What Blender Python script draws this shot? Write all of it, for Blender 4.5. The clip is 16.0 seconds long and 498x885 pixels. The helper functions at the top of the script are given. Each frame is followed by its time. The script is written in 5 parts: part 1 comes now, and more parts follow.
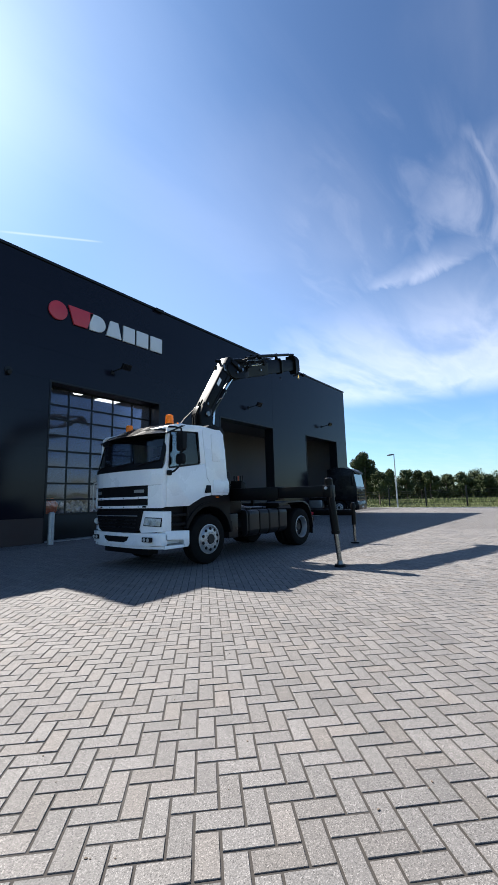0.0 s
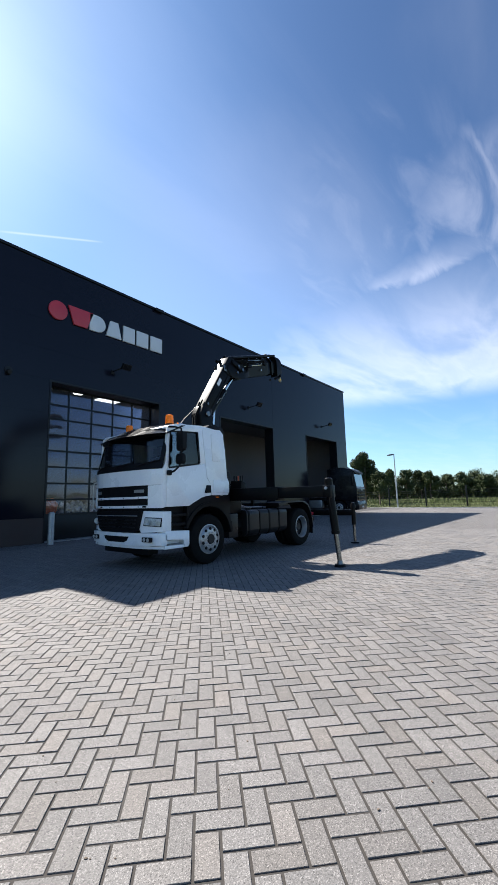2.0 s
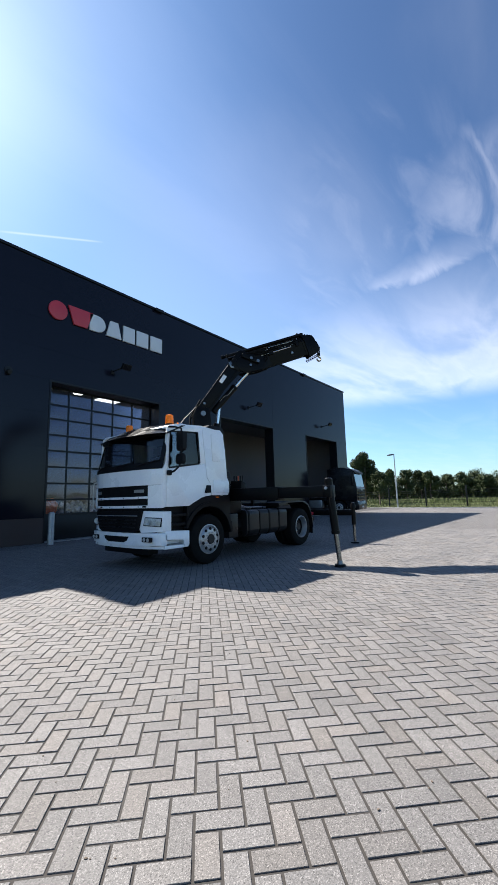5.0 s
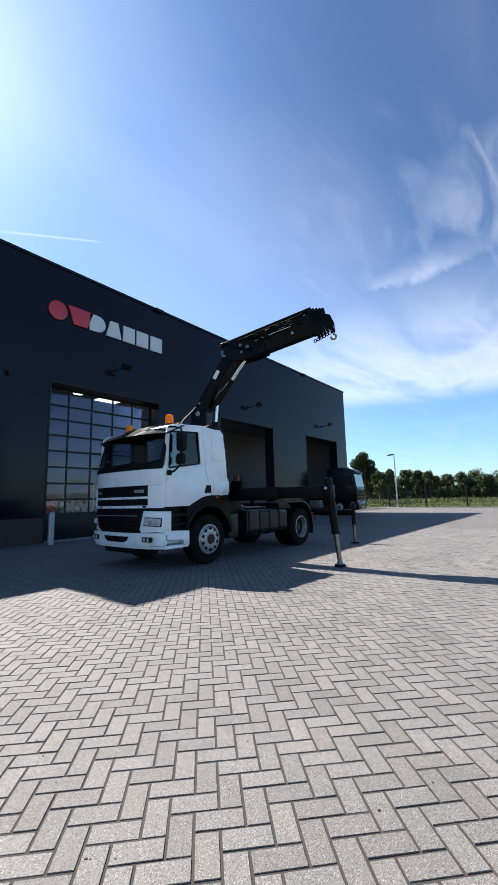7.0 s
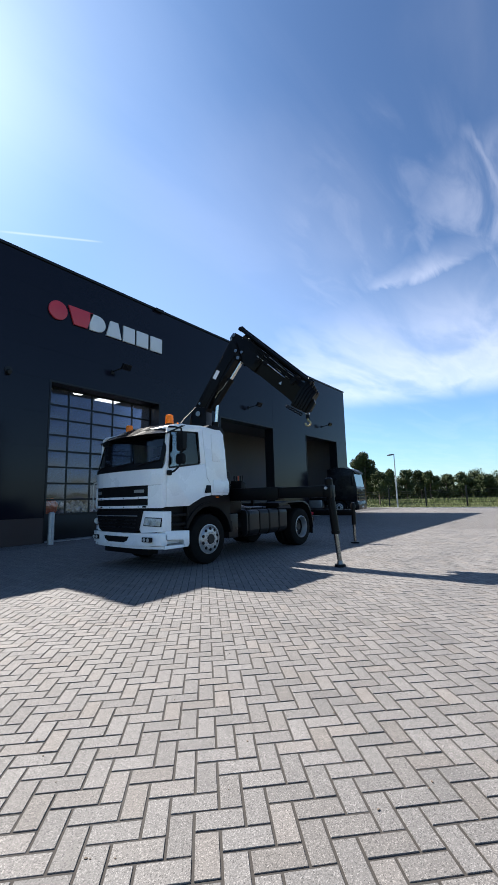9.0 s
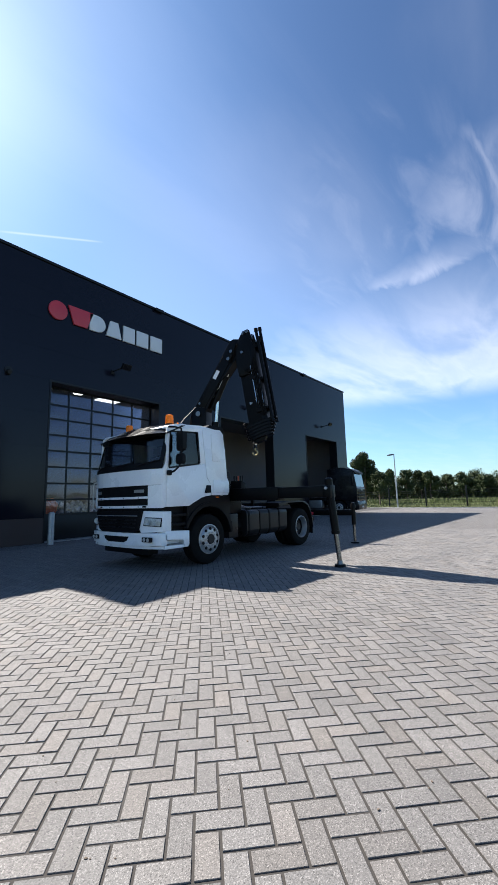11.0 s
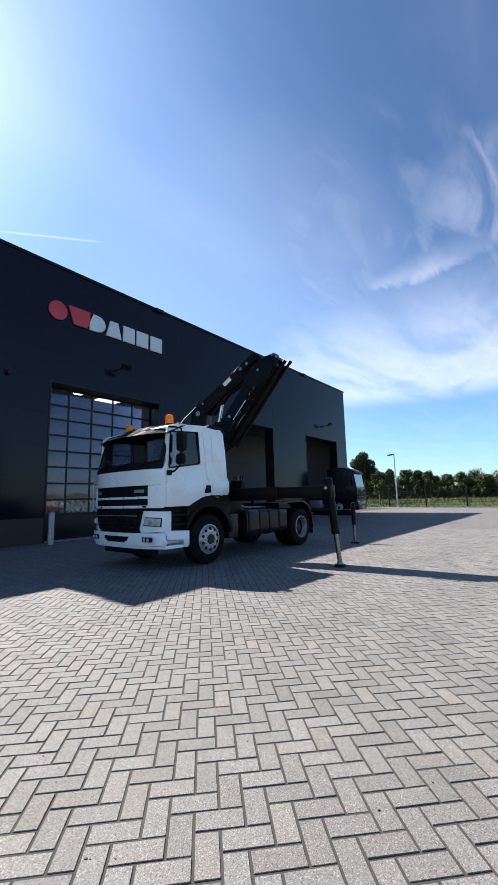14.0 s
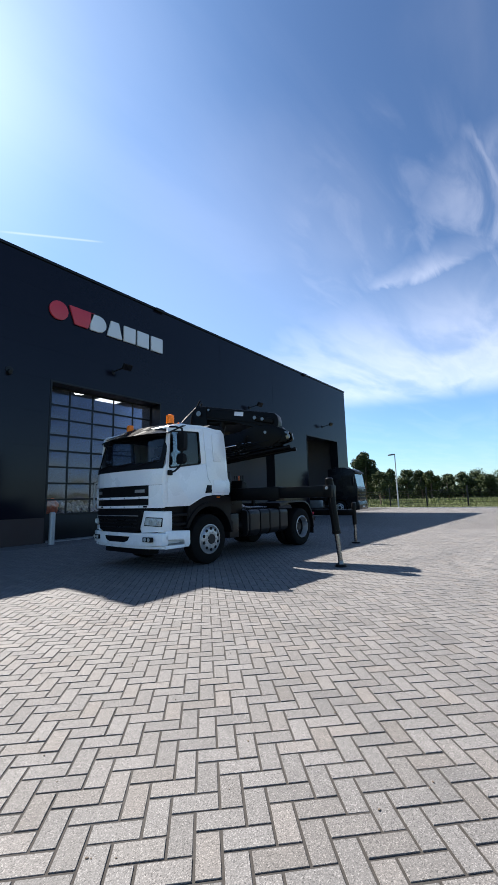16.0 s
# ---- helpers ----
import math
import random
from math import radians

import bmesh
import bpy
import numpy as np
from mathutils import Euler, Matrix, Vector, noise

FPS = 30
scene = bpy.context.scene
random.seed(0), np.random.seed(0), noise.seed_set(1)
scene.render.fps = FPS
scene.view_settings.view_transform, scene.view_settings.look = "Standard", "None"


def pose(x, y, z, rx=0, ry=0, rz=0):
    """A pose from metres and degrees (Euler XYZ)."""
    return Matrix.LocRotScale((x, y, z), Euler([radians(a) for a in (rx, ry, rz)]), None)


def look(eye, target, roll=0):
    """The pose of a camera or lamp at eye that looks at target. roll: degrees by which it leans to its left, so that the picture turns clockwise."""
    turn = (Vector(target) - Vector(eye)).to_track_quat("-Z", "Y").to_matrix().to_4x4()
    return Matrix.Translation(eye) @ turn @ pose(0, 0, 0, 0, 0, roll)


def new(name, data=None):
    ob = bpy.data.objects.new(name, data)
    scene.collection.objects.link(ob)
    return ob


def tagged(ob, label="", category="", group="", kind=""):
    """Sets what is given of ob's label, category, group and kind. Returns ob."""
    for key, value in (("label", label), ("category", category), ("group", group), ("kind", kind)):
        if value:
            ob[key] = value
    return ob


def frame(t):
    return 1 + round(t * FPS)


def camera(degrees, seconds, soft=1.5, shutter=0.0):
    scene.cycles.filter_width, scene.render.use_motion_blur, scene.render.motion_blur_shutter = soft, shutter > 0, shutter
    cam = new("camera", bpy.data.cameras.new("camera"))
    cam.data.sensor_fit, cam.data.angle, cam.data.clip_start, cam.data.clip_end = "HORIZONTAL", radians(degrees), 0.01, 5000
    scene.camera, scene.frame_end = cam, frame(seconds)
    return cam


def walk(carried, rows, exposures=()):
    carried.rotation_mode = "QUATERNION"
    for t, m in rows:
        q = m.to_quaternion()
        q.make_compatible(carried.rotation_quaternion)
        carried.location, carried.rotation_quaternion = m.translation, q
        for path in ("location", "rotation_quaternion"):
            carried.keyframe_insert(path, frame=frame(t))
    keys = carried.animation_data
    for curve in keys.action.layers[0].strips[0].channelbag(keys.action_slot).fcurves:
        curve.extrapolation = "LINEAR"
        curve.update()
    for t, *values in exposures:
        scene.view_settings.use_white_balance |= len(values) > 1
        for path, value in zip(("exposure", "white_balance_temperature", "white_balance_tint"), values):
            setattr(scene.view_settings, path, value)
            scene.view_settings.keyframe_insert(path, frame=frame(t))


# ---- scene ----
cam = camera(64.69, 16.0, soft=1.0)
EYE, AIM = (0, 0, 1.3295), (7.7554, 6.1520, 2.7461)
AIM_END = (7.7446, 6.1656, 2.7448)
walk(cam, [(0, look(EYE, AIM, -1.458)), (15.7, look(EYE, AIM, -1.458)), (16.0, look(EYE, AIM_END, -1.458))])

# ---- world, sun, exposure ----
SUN_EL, SUN_AZ = radians(46.8), radians(85.3)
scene.view_settings.exposure = 1.43


def make_world():
    w = bpy.data.worlds.new("sky")
    scene.world = w
    w.use_nodes = True
    nt = w.node_tree
    N, L = nt.nodes, nt.links
    bg = N["Background"]
    bg.inputs["Strength"].default_value = 0.055
    sky = N.new("ShaderNodeTexSky")
    sky.sky_type = "NISHITA"
    sky.sun_disc = False
    sky.sun_elevation = SUN_EL
    sky.sun_rotation = math.pi / 2 - SUN_AZ
    sky.air_density, sky.dust_density, sky.ozone_density = 1.0, 0.42, 2.6
    # thin cirrus: stretched noise on a flat cloud layer
    co = N.new("ShaderNodeTexCoord")
    sep = N.new("ShaderNodeSeparateXYZ")
    L.new(co.outputs["Generated"], sep.inputs[0])
    zc = N.new("ShaderNodeMath"); zc.operation = "MAXIMUM"; zc.inputs[1].default_value = 0.03
    L.new(sep.outputs["Z"], zc.inputs[0])
    def over(a):
        d = N.new("ShaderNodeMath"); d.operation = "DIVIDE"
        L.new(sep.outputs[a], d.inputs[0]); L.new(zc.outputs[0], d.inputs[1])
        return d.outputs[0]
    flat = N.new("ShaderNodeCombineXYZ")
    L.new(over("X"), flat.inputs[0]); L.new(over("Y"), flat.inputs[1])
    mp = N.new("ShaderNodeMapping")
    mp.inputs["Rotation"].default_value = (0, 0, radians(-20))
    mp.inputs["Scale"].default_value = (0.5, 1.7, 1)
    mp.inputs["Location"].default_value = (0.35, 0.55, 0)
    L.new(flat.outputs[0], mp.inputs[0])
    n1 = N.new("ShaderNodeTexNoise")
    n1.inputs["Scale"].default_value, n1.inputs["Detail"].default_value = 1.5, 10
    n1.inputs["Roughness"].default_value, n1.inputs["Distortion"].default_value = 0.52, 0.6
    L.new(mp.outputs[0], n1.inputs["Vector"])

    def maths(op, a, b):
        n = N.new("ShaderNodeMath"); n.operation = op
        for k, v in enumerate((a, b)):
            if isinstance(v, (int, float)):
                n.inputs[k].default_value = v
            else:
                L.new(v, n.inputs[k])
        return n.outputs[0]

    def along(d):
        n = N.new("ShaderNodeVectorMath"); n.operation = "DOT_PRODUCT"
        L.new(co.outputs["Generated"], n.inputs[0])
        n.inputs[1].default_value = d
        return n.outputs["Value"]

    def spread(v, a, b, lo=0.0, hi=1.0):
        n = N.new("ShaderNodeMapRange"); n.interpolation_type = "SMOOTHSTEP"
        n.inputs[1].default_value, n.inputs[2].default_value = a, b
        n.inputs[3].default_value, n.inputs[4].default_value = lo, hi
        L.new(v, n.inputs[0])
        return n.outputs[0]

    # finer fibres for the feathered edges of the cirrus
    n2 = N.new("ShaderNodeTexNoise")
    n2.inputs["Scale"].default_value, n2.inputs["Detail"].default_value = 3.2, 9
    n2.inputs["Roughness"].default_value, n2.inputs["Distortion"].default_value = 0.55, 0.8
    mp2 = N.new("ShaderNodeMapping")
    mp2.inputs["Rotation"].default_value = (0, 0, radians(35))
    mp2.inputs["Scale"].default_value = (0.7, 2.2, 1)
    L.new(flat.outputs[0], mp2.inputs[0])
    L.new(mp2.outputs[0], n2.inputs["Vector"])
    fibre = n2.outputs[0]
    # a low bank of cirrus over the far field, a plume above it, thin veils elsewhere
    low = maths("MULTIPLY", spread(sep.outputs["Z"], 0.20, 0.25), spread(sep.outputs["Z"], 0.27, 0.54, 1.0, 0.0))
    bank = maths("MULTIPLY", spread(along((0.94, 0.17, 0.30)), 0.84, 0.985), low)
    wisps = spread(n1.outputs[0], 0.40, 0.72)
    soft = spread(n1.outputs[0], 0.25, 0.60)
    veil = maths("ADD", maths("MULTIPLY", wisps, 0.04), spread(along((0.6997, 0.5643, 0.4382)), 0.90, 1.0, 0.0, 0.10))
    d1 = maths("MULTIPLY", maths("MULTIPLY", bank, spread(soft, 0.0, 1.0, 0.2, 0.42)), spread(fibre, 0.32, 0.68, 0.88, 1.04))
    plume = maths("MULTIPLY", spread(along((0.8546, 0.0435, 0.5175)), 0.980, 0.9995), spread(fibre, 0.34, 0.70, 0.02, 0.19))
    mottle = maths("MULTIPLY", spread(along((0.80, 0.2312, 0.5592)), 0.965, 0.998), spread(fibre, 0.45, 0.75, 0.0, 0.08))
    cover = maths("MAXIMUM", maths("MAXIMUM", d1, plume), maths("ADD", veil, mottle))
    # streaks of cirrus: crisp along their lower edge, feathered above
    for p, q, w, s in (((0.8291, 0.3172, 0.4604), (0.8836, 0.047, 0.4659), 0.07, 0.33), ((0.7698, 0.0699, 0.6345), (0.8236, 0.0362, 0.566), 0.02, 0.28), ((0.7612, 0.3935, 0.5155), (0.8291, 0.2172, 0.5104), 0.05, 0.09)):
        p, q = Vector(p).normalized(), Vector(q).normalized()
        n, m = q.cross(p).normalized(), (p + q).normalized()
        c = p.dot(m)
        line = maths("ADD", along(n), maths("ADD", spread(n1.outputs[0], 0.3, 0.7, -0.012, 0.012), spread(fibre, 0.3, 0.7, -0.008, 0.008)))
        t = maths("MULTIPLY", maths("MULTIPLY", spread(line, -0.016, 0.014), spread(line, 0.002, w, 1.0, 0.0)), spread(along(m), c - 0.004, 1.0))
        cover = maths("MAXIMUM", cover, maths("MULTIPLY", maths("MULTIPLY", t, spread(fibre, 0.30, 0.66, 0.4, 1.0)), s))
    # two condensation trails: thin arcs of great circles
    for p, q, w, s in (((0.2533, 0.8092, 0.5302), (0.4167, 0.7207, 0.554), 0.0034, 0.24), ((0.8339, 0.3343, 0.4392), (0.893, 0.2037, 0.4013), 0.002, 0.1)):
        p, q = Vector(p).normalized(), Vector(q).normalized()
        n, m = p.cross(q).normalized(), (p + q).normalized()
        c = p.dot(m)
        line = maths("ABSOLUTE", along(n), 0)
        t = maths("MULTIPLY", spread(line, 0.0, w, 1.0, 0.0), spread(along(m), c - 0.002, c + 0.003))
        cover = maths("MAXIMUM", cover, maths("MULTIPLY", t, s))
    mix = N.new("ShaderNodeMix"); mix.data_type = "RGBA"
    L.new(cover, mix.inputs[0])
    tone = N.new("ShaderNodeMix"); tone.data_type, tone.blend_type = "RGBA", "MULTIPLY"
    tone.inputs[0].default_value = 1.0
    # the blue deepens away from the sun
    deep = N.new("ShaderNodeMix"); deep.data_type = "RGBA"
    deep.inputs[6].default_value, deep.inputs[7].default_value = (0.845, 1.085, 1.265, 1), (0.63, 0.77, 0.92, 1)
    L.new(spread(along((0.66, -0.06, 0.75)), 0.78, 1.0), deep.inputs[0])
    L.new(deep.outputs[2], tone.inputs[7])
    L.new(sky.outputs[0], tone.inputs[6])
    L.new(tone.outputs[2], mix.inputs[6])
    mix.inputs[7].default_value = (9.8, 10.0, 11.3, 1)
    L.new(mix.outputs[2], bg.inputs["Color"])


make_world()
sun_data = bpy.data.lights.new("sun", "SUN")
sun_data.energy, sun_data.angle, sun_data.color = 5.0, radians(0.53), (1.0, 0.955, 0.89)
sun = new("sun", sun_data)
to_sun = Vector((math.cos(SUN_AZ) * math.cos(SUN_EL), math.sin(SUN_AZ) * math.cos(SUN_EL), math.sin(SUN_EL)))
sun.matrix_world = look(to_sun * 60, (0, 0, 0))

# ---- materials ----


def mk(name, base, rough=0.5, metal=0.0, var=0.15, scale=3.0, fine=60.0, bump=0.1, dist=0.002, coat=0.0, grain=1.0, island=0.0, obrand=0.0, warm=0.0, spec=0.5, rvar=0.1, place=False, speckle=0.0):
    """A procedural surface: base colour varied at two scales, with fine relief."""
    m = bpy.data.materials.new(name)
    m.use_nodes = True
    N, L = m.node_tree.nodes, m.node_tree.links
    b = N["Principled BSDF"]
    co = N.new("ShaderNodeTexCoord")
    geo = N.new("ShaderNodeNewGeometry")
    big = N.new("ShaderNodeTexNoise"); big.inputs["Scale"].default_value = scale; big.inputs["Detail"].default_value = 5
    small = N.new("ShaderNodeTexNoise"); small.inputs["Scale"].default_value = fine; small.inputs["Detail"].default_value = 3
    for n in (big, small):
        L.new(geo.outputs["Position"] if island or place else co.outputs["Object"], n.inputs["Vector"])
    add = N.new("ShaderNodeMath"); add.operation = "MULTIPLY_ADD"
    L.new(small.outputs[0], add.inputs[0]); L.new(big.outputs[0], add.inputs[2])
    add.inputs[1].default_value = grain
    val = add.outputs[0]
    rng = N.new("ShaderNodeMapRange")
    rng.clamp = False
    rng.inputs[1].default_value, rng.inputs[2].default_value = 0.1 + 0.5 * grain, 0.9 + 0.5 * grain
    rng.inputs[3].default_value, rng.inputs[4].default_value = 1 - var, 1 + var
    L.new(val, rng.inputs[0])
    fac = rng.outputs[0]
    if speckle:
        # aggregate: scattered pale and dark grains
        vo = N.new("ShaderNodeTexVoronoi"); vo.inputs["Scale"].default_value = 240
        L.new(geo.outputs["Position"], vo.inputs["Vector"])
        sx = N.new("ShaderNodeSeparateColor"); L.new(vo.outputs["Color"], sx.inputs[0])
        cr = N.new("ShaderNodeValToRGB"); cr.color_ramp.interpolation = "CONSTANT"
        el = cr.color_ramp.elements
        el[0].position, el[0].color = 0.0, (1 - 1.1 * speckle,) * 3 + (1,)
        el[1].position, el[1].color = 0.08, (1 - 0.3 * speckle,) * 3 + (1,)
        for p, v in ((0.4, 1.0), (0.72, 1 + 0.35 * speckle), (0.9, 1 + 1.4 * speckle)):
            k = el.new(p); k.color = (v, v, v, 1)
        L.new(sx.outputs[0], cr.inputs[0])
        m3 = N.new("ShaderNodeMath"); m3.operation = "MULTIPLY"
        L.new(fac, m3.inputs[0]); L.new(cr.outputs[0], m3.inputs[1])
        fac = m3.outputs[0]
    rnd = None
    if island:
        rnd = geo.outputs["Random Per Island"]
    if obrand:
        oi = N.new("ShaderNodeObjectInfo"); rnd = oi.outputs["Random"]
    if rnd is not None:
        r2 = N.new("ShaderNodeMapRange")
        a = island or obrand
        r2.inputs[3].default_value, r2.inputs[4].default_value = 1 - a, 1 + a
        L.new(rnd, r2.inputs[0])
        m2 = N.new("ShaderNodeMath"); m2.operation = "MULTIPLY"
        L.new(fac, m2.inputs[0]); L.new(r2.outputs[0], m2.inputs[1])
        fac = m2.outputs[0]
    vm = N.new("ShaderNodeVectorMath"); vm.operation = "SCALE"
    vm.inputs[0].default_value = base[:3]
    if warm and rnd is not None:
        cm = N.new("ShaderNodeMix"); cm.data_type = "RGBA"
        wn = N.new("ShaderNodeTexWhiteNoise"); wn.noise_dimensions = "1D"
        L.new(rnd, wn.inputs["W"])
        pw = N.new("ShaderNodeMath"); pw.operation = "POWER"; pw.inputs[1].default_value = 4
        L.new(wn.outputs[0], pw.inputs[0])
        L.new(pw.outputs[0], cm.inputs[0])
        cm.inputs[6].default_value = (*base[:3], 1)
        cm.inputs[7].default_value = (base[0] * (1 + warm), base[1], base[2] * (1 - warm), 1)
        L.new(cm.outputs[2], vm.inputs[0])
    L.new(fac, vm.inputs["Scale"])
    L.new(vm.outputs[0], b.inputs["Base Color"])
    rr = N.new("ShaderNodeMapRange")
    rr.inputs[1].default_value, rr.inputs[2].default_value = 0.3, 0.7
    rr.inputs[3].default_value, rr.inputs[4].default_value = max(0.02, rough - rvar), min(1, rough + rvar)
    L.new(big.outputs[0], rr.inputs[0])
    L.new(rr.outputs[0], b.inputs["Roughness"])
    b.inputs["Metallic"].default_value = metal
    b.inputs["Specular IOR Level"].default_value = spec
    b.inputs["Coat Weight"].default_value = coat
    b.inputs["Coat Roughness"].default_value = 0.06
    if bump:
        bp = N.new("ShaderNodeBump")
        bp.inputs["Strength"].default_value, bp.inputs["Distance"].default_value = bump, dist
        L.new(small.outputs[0], bp.inputs["Height"])
        L.new(bp.outputs[0], b.inputs["Normal"])
    return m


def glass(name, tint=(0.9, 0.95, 0.95), rough=0.02, haze=0.0, gloss=(0.95, 0.95, 0.95)):
    """Thin pane: mirror gloss over a clear, slightly tinted sheet; haze: scratched, milky plastic."""
    m = bpy.data.materials.new(name)
    m.use_nodes = True
    N, L = m.node_tree.nodes, m.node_tree.links
    N.remove(N["Principled BSDF"])
    fr = N.new("ShaderNodeFresnel"); fr.inputs[0].default_value = 1.5
    gl = N.new("ShaderNodeBsdfGlossy"); gl.inputs["Roughness"].default_value = rough
    gl.inputs["Color"].default_value = (*gloss, 1)
    tr = N.new("ShaderNodeBsdfTransparent"); tr.inputs[0].default_value = (*tint, 1)
    body = tr.outputs[0]
    if haze:
        di = N.new("ShaderNodeBsdfDiffuse"); di.inputs[0].default_value = (0.6, 0.63, 0.72, 1)
        hm = N.new("ShaderNodeMixShader"); hm.inputs[0].default_value = haze
        L.new(tr.outputs[0], hm.inputs[1]); L.new(di.outputs[0], hm.inputs[2])
        body = hm.outputs[0]
    mx = N.new("ShaderNodeMixShader")
    L.new(fr.outputs[0], mx.inputs[0]); L.new(body, mx.inputs[1]); L.new(gl.outputs[0], mx.inputs[2])
    L.new(mx.outputs[0], N["Material Output"].inputs[0])
    return m


def glow(name, colour, strength):
    m = bpy.data.materials.new(name)
    m.use_nodes = True
    b = m.node_tree.nodes["Principled BSDF"]
    b.inputs["Base Color"].default_value = (*colour, 1)
    b.inputs["Emission Color"].default_value = (*colour, 1)
    b.inputs["Emission Strength"].default_value = strength
    return m


M_PAVER = mk("concrete_paver", (0.130, 0.122, 0.117), 0.8, var=0.27, scale=1.1, fine=150, bump=0.55, dist=0.004, grain=1.5, island=0.12, warm=0.045, speckle=0.5, spec=0.5)
M_PAVER1 = mk("concrete_paver_piece", (0.130, 0.122, 0.117), 0.8, var=0.27, scale=1.1, fine=150, bump=0.55, dist=0.004, grain=1.5, obrand=0.12, warm=0.045, speckle=0.5, place=True)
M_JOINT = mk("joint_sand", (0.032, 0.0275, 0.024), 0.95, var=0.3, scale=2, fine=120, bump=0.5, dist=0.004)
M_GRASS = mk("grass_field", (0.108, 0.12, 0.043), 0.9, var=0.4, scale=0.35, fine=9, bump=0.4, dist=0.05)
M_BLADE = mk("grass_blade", (0.115, 0.133, 0.043), 0.8, var=0.3, scale=0.6, fine=9, bump=0, island=0.35)
M_LEAF = mk("leaf", (0.039, 0.052, 0.021), 0.65, var=0.35, scale=0.5, fine=6, bump=0, island=0.4, spec=0.12)
M_LEAF2 = mk("leaf_light", (0.050, 0.063, 0.023), 0.65, var=0.35, scale=0.5, fine=6, bump=0, island=0.4, spec=0.12)
M_BARK = mk("bark", (0.12, 0.09, 0.065), 0.9, var=0.3, scale=4, fine=30, bump=0.6, dist=0.02)
M_CLAD = mk("anthracite_cladding", (0.0055, 0.0054, 0.0115), 0.17, var=0.12, scale=0.35, fine=14, bump=0.04, dist=0.002, obrand=0.04, spec=0.22, rvar=0.04)
M_TRIM = mk("dark_trim", (0.007, 0.008, 0.010), 0.4, var=0.15, scale=1, fine=40, bump=0.03, spec=0.25)
M_PLINTH = mk("brown_brick_plinth", (0.05, 0.032, 0.028), 0.8, var=0.2, scale=2, fine=40, bump=0.3)
M_ROOF = mk("roof_felt", (0.06, 0.06, 0.06), 0.9, var=0.2, scale=1, fine=30)
M_INWALL = mk("interior_wall", (0.21, 0.19, 0.19), 0.8, var=0.08, scale=0.5, fine=20, bump=0.05)
# bay walls: base colour darkened from white, so the bay looks dim behind the glass
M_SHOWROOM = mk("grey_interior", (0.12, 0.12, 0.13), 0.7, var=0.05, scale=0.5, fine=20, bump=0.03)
M_FLOOR = mk("hall_concrete", (0.3, 0.29, 0.28), 0.5, var=0.2, scale=0.8, fine=30, bump=0.1)
M_WHITE = mk("white_paint", (0.85, 0.855, 0.86), 0.28, var=0.05, scale=1.2, fine=25, bump=0.02, coat=0.5)
M_BLACKP = mk("black_plastic", (0.005, 0.005, 0.006), 0.5, var=0.2, scale=3, fine=120, bump=0.12, dist=0.001, spec=0.14)
M_BLACKC = mk("black_lacquer", (0.008, 0.008, 0.010), 0.28, var=0.2, scale=3, fine=50, bump=0.03, spec=0.22)
M_CRANE = mk("black_crane_paint", (0.0045, 0.0045, 0.005), 0.33, var=0.3, scale=2.5, fine=40, bump=0.02, coat=0.0, rvar=0.05, spec=0.1)
M_CHASSIS = mk("chassis_paint", (0.0045, 0.0045, 0.005), 0.5, var=0.35, scale=4, fine=60, bump=0.15, spec=0.1)
M_RUBBER = mk("tyre_rubber", (0.006, 0.006, 0.006), 0.85, var=0.3, scale=6, fine=70, bump=0.2, spec=0.15)
M_RIM = mk("grey_wheel_steel", (0.42, 0.43, 0.45), 0.38, metal=0.6, var=0.2, scale=6, fine=60, bump=0.06)
M_HUB = mk("dark_hub", (0.016, 0.016, 0.018), 0.5, metal=0.4, var=0.3, scale=9, fine=60)
M_STEEL = mk("bare_steel", (0.62, 0.62, 0.62), 0.22, metal=1.0, var=0.1, scale=6, fine=90, bump=0.03)
M_RODB = mk("oiled_steel_rod", (0.17, 0.16, 0.155), 0.24, metal=1.0, var=0.3, scale=8, fine=60, bump=0.04)
M_ALU = mk("grey_aluminium", (0.36, 0.37, 0.38), 0.42, metal=0.8, var=0.15, scale=5, fine=80, bump=0.05)
M_GALV = mk("galvanised_steel", (0.45, 0.46, 0.47), 0.5, metal=0.7, var=0.2, scale=7, fine=50, bump=0.05)
M_AMBER = mk("amber_lens", (0.9, 0.19, 0.004), 0.25, var=0.25, scale=20, fine=120, bump=0.1, spec=0.3)
M_LAMP = mk("headlamp_inner", (0.5, 0.52, 0.5), 0.2, metal=0.15, var=0.3, scale=25, fine=90, bump=0.2)
M_RED = mk("red_sign_paint", (0.52, 0.035, 0.055), 0.4, var=0.05, scale=3, fine=40, bump=0.02)
M_SIGNW = mk("white_sign_paint", (0.62, 0.63, 0.66), 0.4, var=0.05, scale=3, fine=40, bump=0.02)
M_LABEL = mk("pale_sticker", (0.72, 0.73, 0.74), 0.4, var=0.08, scale=9, fine=60, bump=0)
M_SEAT = mk("dark_fabric", (0.05, 0.05, 0.055), 0.9, var=0.2, scale=8, fine=140, bump=0.3)
M_ORANGE = mk("orange_plastic", (0.75, 0.16, 0.05), 0.5, var=0.15, scale=6, fine=50)
M_CHROME = mk("chrome", (0.75, 0.75, 0.76), 0.1, metal=1.0, var=0.05, scale=6, fine=50, bump=0)
M_TUBE = mk("hydraulic_pipe", (0.35, 0.35, 0.36), 0.3, metal=0.9, var=0.2, scale=9, fine=60, bump=0)
M_CONC = mk("concrete_edge", (0.42, 0.41, 0.39), 0.9, var=0.2, scale=1, fine=60, bump=0.3)
M_BRASS = mk("worn_hook_steel", (0.40, 0.31, 0.16), 0.35, metal=0.9, var=0.2, scale=14, fine=80)
